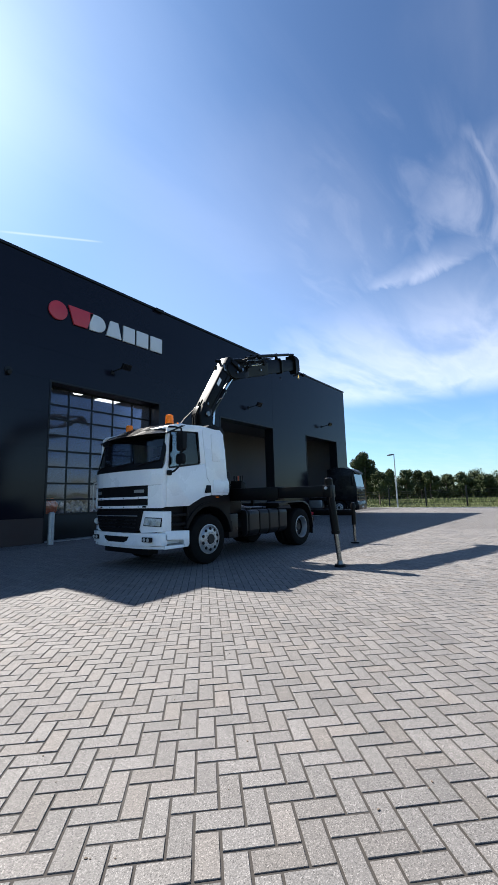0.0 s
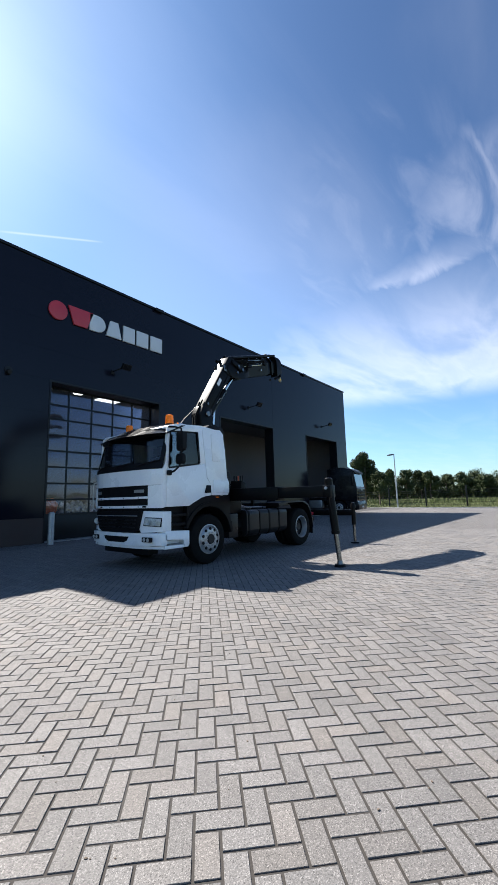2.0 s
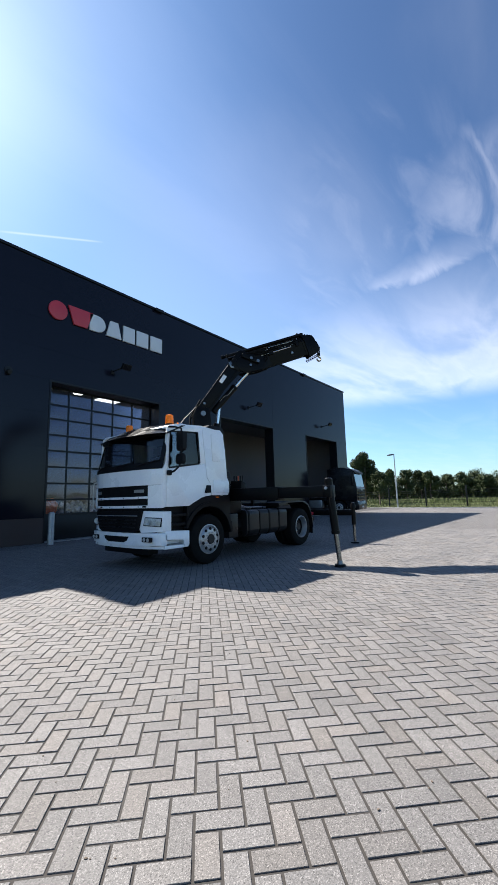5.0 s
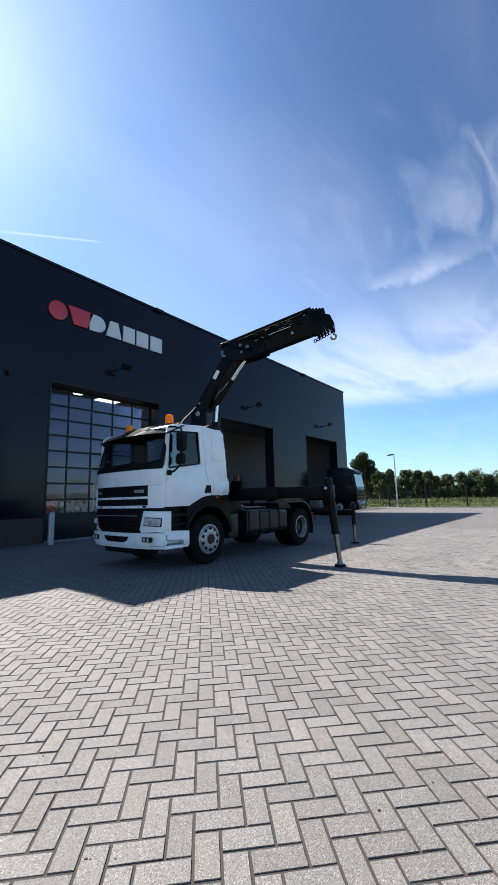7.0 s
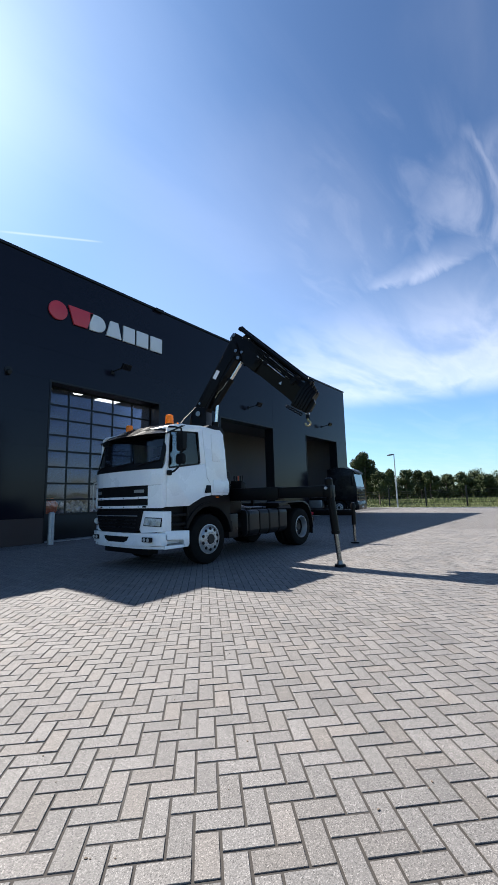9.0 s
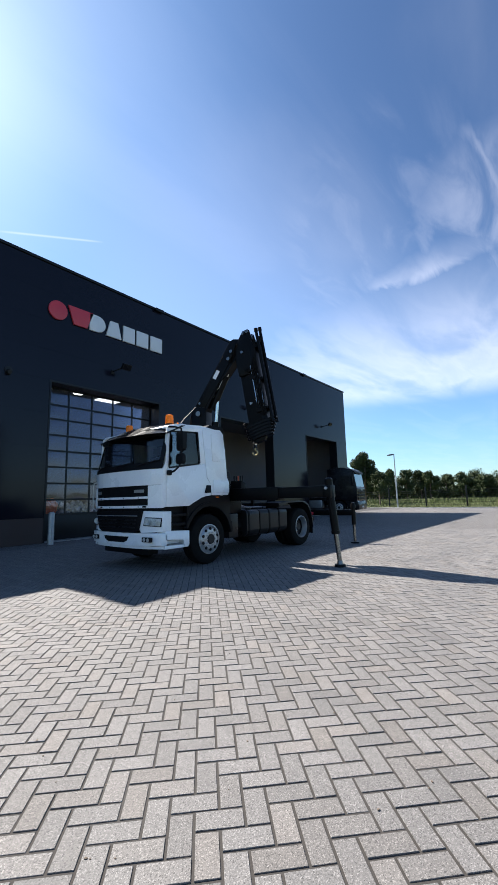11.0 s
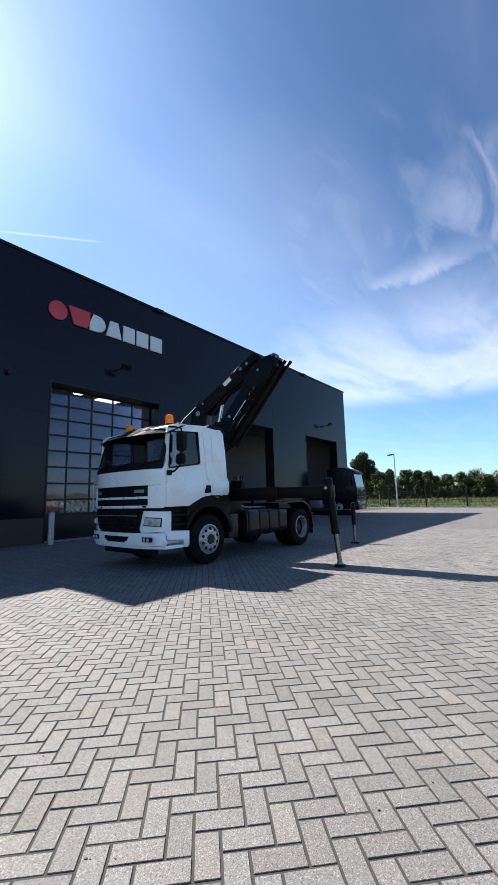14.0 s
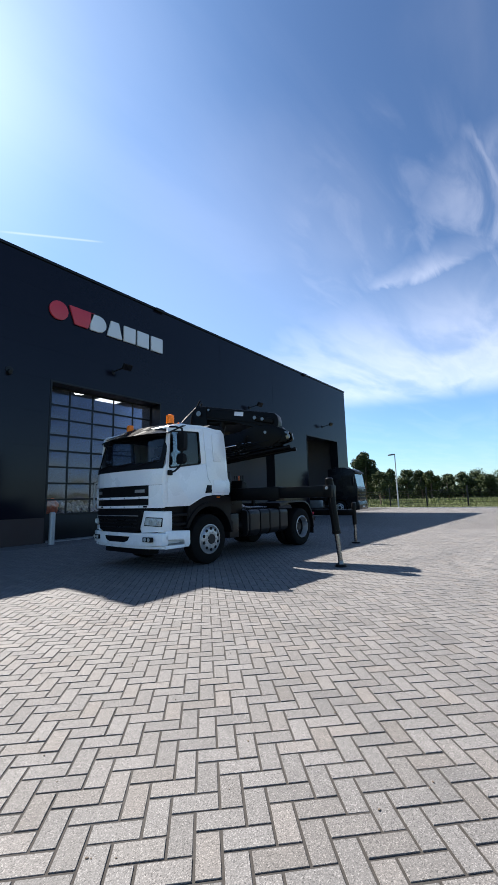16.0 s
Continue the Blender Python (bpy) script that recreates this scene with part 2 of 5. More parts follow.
G_DOOR = glass("door_pane_glass", (0.88, 0.9, 0.92), haze=0.02, gloss=(0.78, 0.76, 0.98))
G_CAB = glass("cab_glass", (0.60, 0.64, 0.68))
M_VISOR = mk("smoked_visor", (0.005, 0.005, 0.006), 0.22, var=0.15, scale=3, fine=40, bump=0.02, spec=0.16)
M_TANK = mk("grey_black_tank_paint", (0.011, 0.011, 0.012), 0.36, var=0.3, scale=3, fine=50, bump=0.06, spec=0.25)
M_TREAD = mk("ribbed_step_metal", (0.22, 0.23, 0.24), 0.45, metal=0.6, var=0.25, scale=9, fine=90, bump=0.3)
M_SCREEN = mk("mirroring_windscreen", (0.22, 0.26, 0.29), 0.08, metal=0.75, var=0.1, scale=2, fine=20, bump=0, rvar=0.03)
E_LAMP = glow("lamp_glow", (1.0, 0.96, 0.88), 4.0)
E_PANEL = glow("panel_glow", (0.94, 0.97, 1.0), 0.75)

# ---- mesh helpers ----
ORG = {}


def thing(name, loc, label, category, group="", rz=0.0):
    e = new(name)
    e.empty_display_size = 0.2
    e.matrix_basis = pose(*loc, 0, 0, rz)
    ORG[e] = Vector(loc)
    return tagged(e, label, category, group)


def finish(bm, name, mats, smooth=0):
    bmesh.ops.recalc_face_normals(bm, faces=bm.faces)
    me = bpy.data.meshes.new(name)
    bm.to_mesh(me)
    bm.free()
    for m in mats if isinstance(mats, (list, tuple)) else [mats]:
        me.materials.append(m)
    if smooth:
        me.polygons.foreach_set("use_smooth", [True] * len(me.polygons))
        me.set_sharp_from_angle(angle=radians(smooth))
    return me


def part(name, bm, material, parent, label="", raw=False, smooth=35, kind=""):
    """One mesh object under a thing or a part. Coordinates are the place's own, unless raw."""
    o = ORG.get(parent, Vector((0, 0, 0))) if parent else Vector((0, 0, 0))
    if raw:
        o = Vector((0, 0, 0))
    if o.length:
        bmesh.ops.translate(bm, verts=bm.verts, vec=-o)
    ob = new(name, finish(bm, name, material, smooth))
    ob.parent = parent
    ORG[ob] = o
    if label:
        tagged(ob, label)
    if kind:
        tagged(ob, kind=kind)
    return ob


def solo(name, bm, material, label, category, kind="", group="", smooth=35):
    ob = new(name, finish(bm, name, material, smooth))
    ORG[ob] = Vector((0, 0, 0))
    return tagged(ob, label, category, group, kind)


def B():
    return bmesh.new()


def bx(bm, x0, x1, y0, y1, z0, z1, bev=0.0, seg=2):
    r = bmesh.ops.create_cube(bm, size=1)
    vs = r["verts"]
    for v in vs:
        v.co = Vector((x0 if v.co.x < 0 else x1, y0 if v.co.y < 0 else y1, z0 if v.co.z < 0 else z1))
    if bev:
        es = {e for v in vs for e in v.link_edges}
        bmesh.ops.bevel(bm, geom=list(es), offset=bev, segments=seg, affect="EDGES", profile=0.6)
    return bm


def cyl(bm, p0, p1, r0, r1=None, seg=16, caps=True):
    p0, p1 = Vector(p0), Vector(p1)
    d = p1 - p0
    r1 = r0 if r1 is None else r1
    m = Matrix.Translation((p0 + p1) / 2) @ d.to_track_quat("Z", "Y").to_matrix().to_4x4()
    bmesh.ops.create_cone(bm, cap_ends=caps, segments=seg, radius1=r0, radius2=max(r1, 1e-5), depth=d.length, matrix=m)
    return bm


def prism(bm, pts, a0, a1, axis="y", bev=0.0):
    """A polygon drawn in the plane across axis, drawn out from a0 to a1."""
    def at(p, a):
        return {"y": (p[0], a, p[1]), "x": (a, p[0], p[1]), "z": (p[0], p[1], a)}[axis]
    lo = [bm.verts.new(at(p, a0)) for p in pts]
    hi = [bm.verts.new(at(p, a1)) for p in pts]
    fs = [bm.faces.new(lo), bm.faces.new(hi[::-1])]
    for i in range(len(pts)):
        j = (i + 1) % len(pts)
        fs.append(bm.faces.new((lo[i], hi[i], hi[j], lo[j])))
    if bev:
        es = {e for f in fs for e in f.edges}
        bmesh.ops.bevel(bm, geom=list(es), offset=bev, segments=2, affect="EDGES", profile=0.6)
    return bm


def tube(bm, pts, r, seg=8):
    pts = [Vector(p) for p in pts]
    rings = []
    for i, p in enumerate(pts):
        d = (pts[min(i + 1, len(pts) - 1)] - pts[max(i - 1, 0)]).normalized()
        a = d.orthogonal().normalized() if not rings else (ref - d * ref.dot(d)).normalized()
        ref = a
        b = d.cross(a)
        rings.append([bm.verts.new(p + r * (math.cos(t) * a + math.sin(t) * b)) for t in (2 * math.pi * k / seg for k in range(seg))])
    for s, t in zip(rings, rings[1:]):
        for k in range(seg):
            bm.faces.new((s[k], s[(k + 1) % seg], t[(k + 1) % seg], t[k]))
    bm.faces.new(rings[0][::-1]); bm.faces.new(rings[-1])
    return bm


def ring(bm, prof, centre, axis="y", seg=32):
    """A profile of (radius, offset along the axis) turned about an axis through centre."""
    c = Vector(centre)
    rows = []
    for r, a in prof:
        row = []
        for k in range(seg):
            t = 2 * math.pi * k / seg
            u, v = r * math.cos(t), r * math.sin(t)
            row.append(bm.verts.new(c + Vector({"y": (u, a, v), "x": (a, u, v), "z": (u, v, a)}[axis])))
        rows.append(row)
    for s, t in zip(rows, rows[1:]):
        for k in range(seg):
            bm.faces.new((s[k], s[(k + 1) % seg], t[(k + 1) % seg], t[k]))
    return bm

# ---- the ground ----


def sheet(bm, x0, x1, y0, y1, z):
    vs = [bm.verts.new((x, y, z)) for x, y in ((x0, y0), (x1, y0), (x1, y1), (x0, y1))]
    bm.faces.new(vs)
    return bm


solo("ground", sheet(B(), -1500, 2500, -2000, 2000, -0.06), M_GRASS, "flat green grassland reaching the horizon", "ground", "structure")
YARD = (-9.0, 41.6, -22.0, 14.2)
pavement = solo("pavement", bx(B(), YARD[0], YARD[1], YARD[2], YARD[3] + 26, -0.3, -0.0042), M_JOINT, "grey concrete block paving laid in herringbone", "pavement", "structure")

# ---- the hall ----
FY, TOP, X0, X1 = 14.2, 10.35, 4.0, 31.2
DOORS = ((6.35, 11.35), (15.4, 20.4), (24.45, 29.38))
DH = 5.8


def hall():
    t = 0.6
    b = B()
    edges = [X0] + [v for d in DOORS for v in d] + [X1]
    for i in range(0, len(edges), 2):
        bx(b, edges[i], edges[i + 1], FY + 0.03, FY + t, 0, TOP - 0.1)
    for a, c in DOORS:
        bx(b, a, c, FY + 0.03, FY + t, DH, TOP - 0.1)
    front = solo("wall_front", b, M_TRIM, "anthracite sandwich panel front of an industrial hall", "wall", "structure", smooth=0)
    cols = ((X0, 15.4), (15.4, 20.4), (20.4, X1))
    rows = [0.86] + [0.86 + k * (DH - 0.86) / 4 for k in range(1, 5)] + [DH + k * (TOP - 0.12 - DH) / 4 for k in range(1, 5)]
    g = 0.001
    for ca, cb in cols:
        for za, zb in zip(rows, rows[1:]):
            segs = [(ca, cb)]
            if za < DH - 0.01:
                for da, db in DOORS:
                    out = []
                    for a, c in segs:
                        if db <= a or da >= c:
                            out.append((a, c))
                        else:
                            if da - a > 0.02:
                                out.append((a, da))
                            if c - db > 0.02:
                                out.append((db, c))
                    segs = out
            for a, c in segs:
                part("panel", bx(B(), a + (0.006 if a in (15.4, 20.4) else g), c - (0.006 if c in (15.4, 20.4) else g), FY - 0.012, FY + 0.03, za + g, zb - g), M_CLAD, front, raw=True, smooth=0)
    edges = [X0] + [v for d in DOORS for v in d] + [X1]
    for i in range(0, len(edges), 2):
        part("plinth", bx(B(), edges[i], edges[i + 1], FY - 0.02, FY + 0.03, 0, 0.855), M_PLINTH, front, "dark brown plinth course", raw=True, smooth=0)
    part("coping", bx(B(), X0 - 0.04, X1 + 0.05, FY - 0.06, FY + t + 0.05, TOP - 0.1, TOP, 0.01), M_TRIM, front, "folded dark metal roof edge", raw=True)
    for x, w in ((11.2, 0.5), (24.5, 0.45)):
        part("edge_fitting", bx(B(), x - w / 2, x + w / 2, FY - 0.16, FY - 0.06, TOP - 0.16, TOP - 0.03, 0.02), M_TRIM, front, raw=True)
    for a, c in DOORS:
        for xa, xb in ((a, a + 0.06), (c - 0.06, c)):
            part("door_trim", bx(B(), xa, xb, FY - 0.03, FY + t + 0.02, 0, DH), M_TRIM, front, raw=True)
        part("door_trim", bx(B(), a + 0.06, c - 0.06, FY - 0.03, FY + t + 0.02, DH - 0.07, DH), M_TRIM, front, raw=True)
    # rest of the shell
    b = bx(B(), X1 - 0.25, X1, FY + t, 40, 0, TOP - 0.1)
    solo("wall_end", b, M_CLAD, "anthracite end wall of the hall", "wall", "structure", smooth=0)
    b = bx(B(), X0, X0 + 0.25, FY + t, 40, 0, TOP - 0.1)
    solo("wall_side", b, M_CLAD, "anthracite side wall of the hall", "wall", "structure", smooth=0)
    solo("wall_back", bx(B(), X0, X1, 40, 40.25, 0, TOP - 0.1), M_CLAD, "anthracite back wall of the hall", "wall", "structure", smooth=0)
    # roof with one opening over the showroom, unseen, added to let daylight in
    b = B()
    ra, rb, rc, rd = 8.6, 11.2, 18.2, 20.6
    z0, z1 = TOP - 0.55, TOP - 0.25
    bx(b, X0, ra, FY + t, 40, z0, z1); bx(b, rb, X1 - 0.25, FY + t, 40, z0, z1)
    bx(b, ra, rb, FY + t, rc, z0, z1); bx(b, ra, rb, rd, 40, z0, z1)
    solo("roof", b, M_ROOF, "flat felted hall roof with an added unseen opening for daylight", "roof", "structure", smooth=0)
    # lower wing beside the hall
    solo("wall_wing", bx(B(), -9, X0, FY, 40, 0, 8.3), M_CLAD, "lower anthracite wing of the hall", "wall", "structure", smooth=0)
    solo("floor", bx(B(), X0 + 0.25, X1 - 0.25, FY, 39.9, -0.003, 0.012), M_FLOOR, "smooth grey concrete hall floor", "floor", "structure", smooth=0)
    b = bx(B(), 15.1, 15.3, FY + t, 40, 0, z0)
    solo("wall_partition", b, M_SHOWROOM, "inner partition wall, darkened to keep the bay dim", "wall", "structure", smooth=0)
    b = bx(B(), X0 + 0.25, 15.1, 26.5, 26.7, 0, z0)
    solo("wall_showroom", b, M_SHOWROOM, "inner wall of the bay, darkened to keep it dim", "wall", "structure", smooth=0)
    b = bx(B(), 15.3, X1 - 0.25, 19.2, 19.4, 0, z0)
    solo("wall_workshop", b, M_INWALL, "beige inner wall of the workshop", "wall", "structure", smooth=0)
    solo("wall_lining", bx(B(), X1 - 0.3, X1 - 0.255, FY + t, 19.2, 0, DH + 0.5), M_INWALL, "beige lining of the end wall", "wall", "structure", smooth=0)
    b = bx(B(), 15.3, X1 - 0.3, FY + t, 19.2, DH + 0.5, DH + 0.6)
    solo("ceiling", b, M_INWALL, "plain workshop ceiling", "ceiling", "structure", smooth=0)


hall()


def glazed_door():
    y, (a, c) = FY + 0.62, DOORS[0]
    d = solo("door_1", bx(B(), a + 0.06, c - 0.06, y, y + 0.05, 0.02, 0.9, 0.008), M_TRIM, "glazed sectional overhead door with dark aluminium frames, closed", "door", "structure")
    zs = [0.93, 1.48, 2.08, 2.69, 3.3, 3.9, 4.51, 5.06, 5.71]
    xs = [a + 0.1 + k * (c - a - 0.2) / 5 for k in range(6)]
    for z in zs:
        part("rail", bx(B(), a + 0.06, c - 0.06, y - 0.012, y + 0.05, z - 0.035, z + 0.035, 0.006, 1), M_TRIM, d, raw=True)
    for x in xs:
        for z0, z1 in zip(zs, zs[1:]):
            part("stile", bx(B(), x - 0.028, x + 0.028, y - 0.008, y + 0.045, z0 + 0.035, z1 - 0.035, 0.004, 1), M_TRIM, d, raw=True)
    for x0, x1 in zip(xs, xs[1:]):
        for z0, z1 in zip(zs, zs[1:]):
            t, bulge, wave = random.uniform(-0.003, 0.003), random.uniform(-0.003, 0.009), random.uniform(0.0004, 0.0035)
            b = B()
            nu, nv = 10, 7
            for yy in (y + 0.018, y + 0.024):
                g = []
                for j in range(nv + 1):
                    row = []
                    for i in range(nu + 1):
                        u, v = i / nu, j / nv
                        px, pz = x0 + 0.02 + (x1 - x0 - 0.04) * u, z0 + 0.02 + (z1 - z0 - 0.04) * v
                        edge = 16 * u * (1 - u) * v * (1 - v)
                        off = t * (2 * u - 1) - edge * bulge + edge * wave * noise.noise(Vector((px * 5, pz * 6, 3.7)))
                        row.append(b.verts.new((px, yy + off, pz)))
                    g.append(row)
                for j in range(nv):
                    for i in range(nu):
                        b.faces.new((g[j][i], g[j][i + 1], g[j + 1][i + 1], g[j + 1][i]))
            p = part("pane", b, G_DOOR, d, raw=True, smooth=80)
            p.visible_shadow = False


glazed_door()


def sign():
    """Raised plain shapes of a company sign: two red ones, then five pale ones."""
    e = thing("wall_sign", (8.8, FY - 0.012, 8.4), "raised red and pale grey company sign on dark cladding", "sign")
    za, zb = 8.17, 8.86
    def half_round(x0, x1, n=10):
        h = (zb - za) / 2
        return [(x0, za), (x1 - 0.36, za)] + [(x1 - 0.36 + 0.36 * math.cos(radians(a)), za + h + h * math.sin(radians(a))) for a in [-90 + 180 * k / n for k in range(1, n)]] + [(x1 - 0.36, zb), (x0, zb)]
    disc = [(6.505 + 0.355 * math.cos(radians(22.5 * k)), 8.515 + 0.37 * math.sin(radians(22.5 * k))) for k in range(16)]
    wedge = [(7.13, za), (7.66, za), (7.92, zb + 0.02), (6.88, zb + 0.02)]
    gable = [(8.50, za), (9.22, za), (9.04, zb), (8.68, zb)]
    shapes = [(disc, 1), (wedge, 1), (half_round(7.76, 8.46), 0), (gable, 0)]
    for a, c in ((9.30, 9.88), (9.98, 10.60), (10.73, 11.38)):
        shapes.append((((a, za), (c, za), (c, zb), (a, zb)), 0))
    for pts, red in shapes:
        part("letter_block", prism(B(), pts, FY - 0.09, FY - 0.014, "y", 0.008), M_RED if red else M_SIGNW, e, "red raised block" if red else "pale grey raised block")


sign()


def floodlight(x, z):
    e = thing("floodlight", (x, FY - 0.012, z), "dark floodlight on a bracket arm on the wall", "lamp", "floodlights")
    part("wall_plate", bx(B(), x - 0.32, x - 0.2, FY - 0.05, FY - 0.012, z - 0.2, z - 0.02, 0.01), M_TRIM, e)
    part("arm", tube(B(), ((x - 0.26, FY - 0.04, z - 0.1), (x - 0.24, FY - 0.3, z - 0.08), (x - 0.1, FY - 0.55, z + 0.0)), 0.025), M_TRIM, e)
    b = B()
    bx(b, -0.2, 0.2, -0.06, 0.06, -0.13, 0.13, 0.02)
    bmesh.ops.transform(b, matrix=pose(x, FY - 0.62, z + 0.03, 35, 0, 0), verts=b.verts)
    h = part("lamp_head", b, M_TRIM, e)
    b = bx(B(), -0.17, 0.17, -0.068, -0.061, -0.1, 0.1)
    bmesh.ops.transform(b, matrix=pose(x, FY - 0.62, z + 0.03, 35, 0, 0), verts=b.verts)
    part("lamp_glass", b, M_BLACKC, h)


for x in (9.13, 18.2, 27.2):
    floodlight(x, 6.8)
e = thing("wall_camera", (4.97, FY, 5.75), "small dark dome camera on the cladding", "camera")
part("dome", cyl(B(), (4.97, FY - 0.012, 5.75), (4.97, FY - 0.16, 5.72), 0.1, 0.07, 14), M_TRIM, e)
part("mount", cyl(B(), (4.97, FY - 0.012, 5.83), (4.97, FY - 0.05, 5.83), 0.12, seg=14), M_TRIM, e)


def bollard(x, y):
    e = thing("bollard", (x, y, 0), "grey galvanised steel bollard beside the door", "bollard")
    part("post", cyl(B(), (x, y, 0), (x, y, 1.02), 0.095, seg=24), M_GALV, e)
    part("cap", cyl(B(), (x, y, 1.02), (x, y, 1.06), 0.098, 0.05, seg=24), M_GALV, e)


bollard(6.28, 13.44)
# round lamp and glowing skylight panel of the bay behind the glazed door
LX, LY, LZ = 9.2, 17.5, 6.46
e = thing("ceiling_lamp", (LX, LY, LZ), "round glowing hall lamp on a rod", "lamp")
part("housing", cyl(B(), (LX, LY, LZ + 0.04), (LX, LY, LZ + 0.3), 0.26, 0.12, 20), M_ALU, e)
part("rod", cyl(B(), (LX, LY, LZ + 0.3), (LX, LY, TOP - 0.55), 0.02, seg=8), M_ALU, e)
part("glow_disc", cyl(B(), (LX, LY, LZ), (LX, LY, LZ + 0.04), 0.25, seg=20), E_LAMP, e)
# emissive panel on hangers, standing in for the bay's skylight
e = thing("skylight_panel", (13.1, 21.2, 7.5), "flat glowing panel standing in for a skylight", "lamp")
part("panel_frame", bx(B(), 12.4, 13.85, 20.5, 21.85, 7.54, 7.62, 0.01), M_ALU, e)
for xa, xb in ((12.44, 13.36), (13.42, 13.81)):
    part("skylight_glow", bx(B(), xa, xb, 20.55, 21.8, 7.5, 7.538), E_PANEL, e)
for x in (12.5, 13.5):
    part("hanger", cyl(B(), (x, 21.2, 7.62), (x, 21.2, TOP - 0.55), 0.012, seg=6), M_ALU, e)


def bay_goods():
    """Goods standing just inside the glazed door."""
    e = thing("work_bench", (7.9, 15.75, 0.012), "dark steel work bench behind the glass", "bench")
    part("bench_top", bx(B(), 6.75, 9.1, 15.4, 16.1, 0.84, 0.9, 0.01), M_CHASSIS, e)
    for x in (6.82, 9.03):
        for y in (15.46, 16.04):
            part("leg", bx(B(), x - 0.03, x + 0.03, y - 0.03, y + 0.03, 0.012, 0.84), M_CHASSIS, e)
    for x, y, r in ((7.0, 15.7, 0.24), (7.36, 15.85, 0.2)):
        e = thing("tarpaulin_roll", (x, y, 0.9), "crumpled orange tarpaulin bundle on the bench", "tarpaulin", "bundles")
        b = B()
        bmesh.ops.create_icosphere(b, subdivisions=3, radius=1)
        for v in b.verts:
            n = noise.noise(v.co * 2.3 + Vector((x, y, 0))) * 0.35 + noise.noise(v.co * 6) * 0.12
            v.co = Vector((x, y, 0.9 + 0.32)) + Vector((v.co.x * r * 1.2, v.co.y * r, v.co.z * 0.32)) * (1 + n)
            v.co.z = max(v.co.z, 0.9)
        part("bundle", b, M_ORANGE, e)
    for x, r in ((7.85, 0.22), (8.35, 0.26), (8.82, 0.2)):
        e = thing("film_bundle", (x, 15.7, 0.9), "crumpled grey plastic film bundle on the bench", "bundle", "bundles")
        b = B()
        bmesh.ops.create_icosphere(b, subdivisions=4, radius=1)
        for v in b.verts:
            n = noise.noise(v.co * 2.1 + Vector((x, 0, 4))) * 0.45 + noise.noise(v.co * 5.5 + Vector((0, x, 0))) * 0.22
            v.co = Vector((x, 15.7, 0.9 + r)) + v.co * r * (1 + n)
            v.co.z = max(v.co.z, 0.9)
        part("bundle", b, M_GALV, e)


bay_goods()

# ---- wheels ----


def wheel(parent, x, y, side, r=0.515, w=0.3, rear=False, raw=False):
    """A truck wheel; its outer face looks along side (-1 or 1) in y."""
    s = side
    b = B()
    prof = [(0.30, -w * 0.5), (0.40, -w * 0.52), (r - 0.05, -w * 0.5), (r - 0.012, -w * 0.42), (r, -w * 0.3), (r, w * 0.3), (r - 0.012, w * 0.42), (r - 0.05, w * 0.5), (0.40, w * 0.52), (0.30, w * 0.5)]
    ring(b, [(q, y + a) for q, a in prof], (x, 0, r), "y", 40)
    wh = part("wheel", b, M_RUBBER, parent, "black truck tyre on a grey steel rim", raw=raw)
    b = B()
    f = y + s * w * 0.5
    if not rear:
        pr = [(0.305, f - s * 0.05), (0.305, f + s * 0.012), (0.285, f + s * 0.016), (0.27, f - s * 0.03), (0.25, f + s * 0.0), (0.21, f + s * 0.04), (0.15, f + s * 0.05), (0.1, f + s * 0.05)]
    else:
        pr = [(0.305, f - s * 0.05), (0.305, f + s * 0.012), (0.285, f + s * 0.016), (0.268, f - s * 0.06), (0.255, f - s * 0.13)]
        part("wheel_disc", ring(B(), [(0.255, f - s * 0.13), (0.245, f - s * 0.18), (0.2, f - s * 0.2), (0.1, f - s * 0.2)], (x, 0, r), "y", 36), M_TANK, wh, "dark dished wheel disc", raw=raw)
    ring(b, pr, (x, 0, r), "y", 36)
    rm = part("rim", b, M_RIM, wh, "grey steel rim", raw=raw)
    b = B()
    hy = f + s * (0.05 if not rear else -0.2)
    cyl(b, (x, hy - s * 0.01, r), (x, hy + s * (0.025 if not rear else 0.12), r), 0.112, 0.095, 20)
    part("hub", b, M_HUB, wh, "dark wheel hub", raw=raw)
    for k in range(10):
        t = 2 * math.pi * k / 10
        c = Vector((x + 0.135 * math.cos(t), hy, r + 0.135 * math.sin(t)))
        part("wheel_nut", cyl(B(), c - Vector((0, s * 0.01, 0)), c + Vector((0, s * 0.03, 0)), 0.016, seg=6), M_RIM, wh, raw=raw)
    if not rear:
        for k in range(10):
            t = 2 * math.pi * (k + 0.5) / 10
            c = Vector((x + 0.212 * math.cos(t), f + s * 0.03, r + 0.212 * math.sin(t)))
            part("rim_hole", cyl(B(), c, c + Vector((0, s * 0.014, 0)), 0.034, seg=14), M_BLACKP, wh, raw=raw)
    return wh


def arc(cx, cz, r, a0, a1, n):
    return [(cx + r * math.cos(radians(a0 + (a1 - a0) * k / n)), cz + r * math.sin(radians(a0 + (a1 - a0) * k / n))) for k in range(n + 1)]


# ---- the white truck ----
TY0, TY1 = 5.99, 8.31
TYC = (TY0 + TY1) / 2


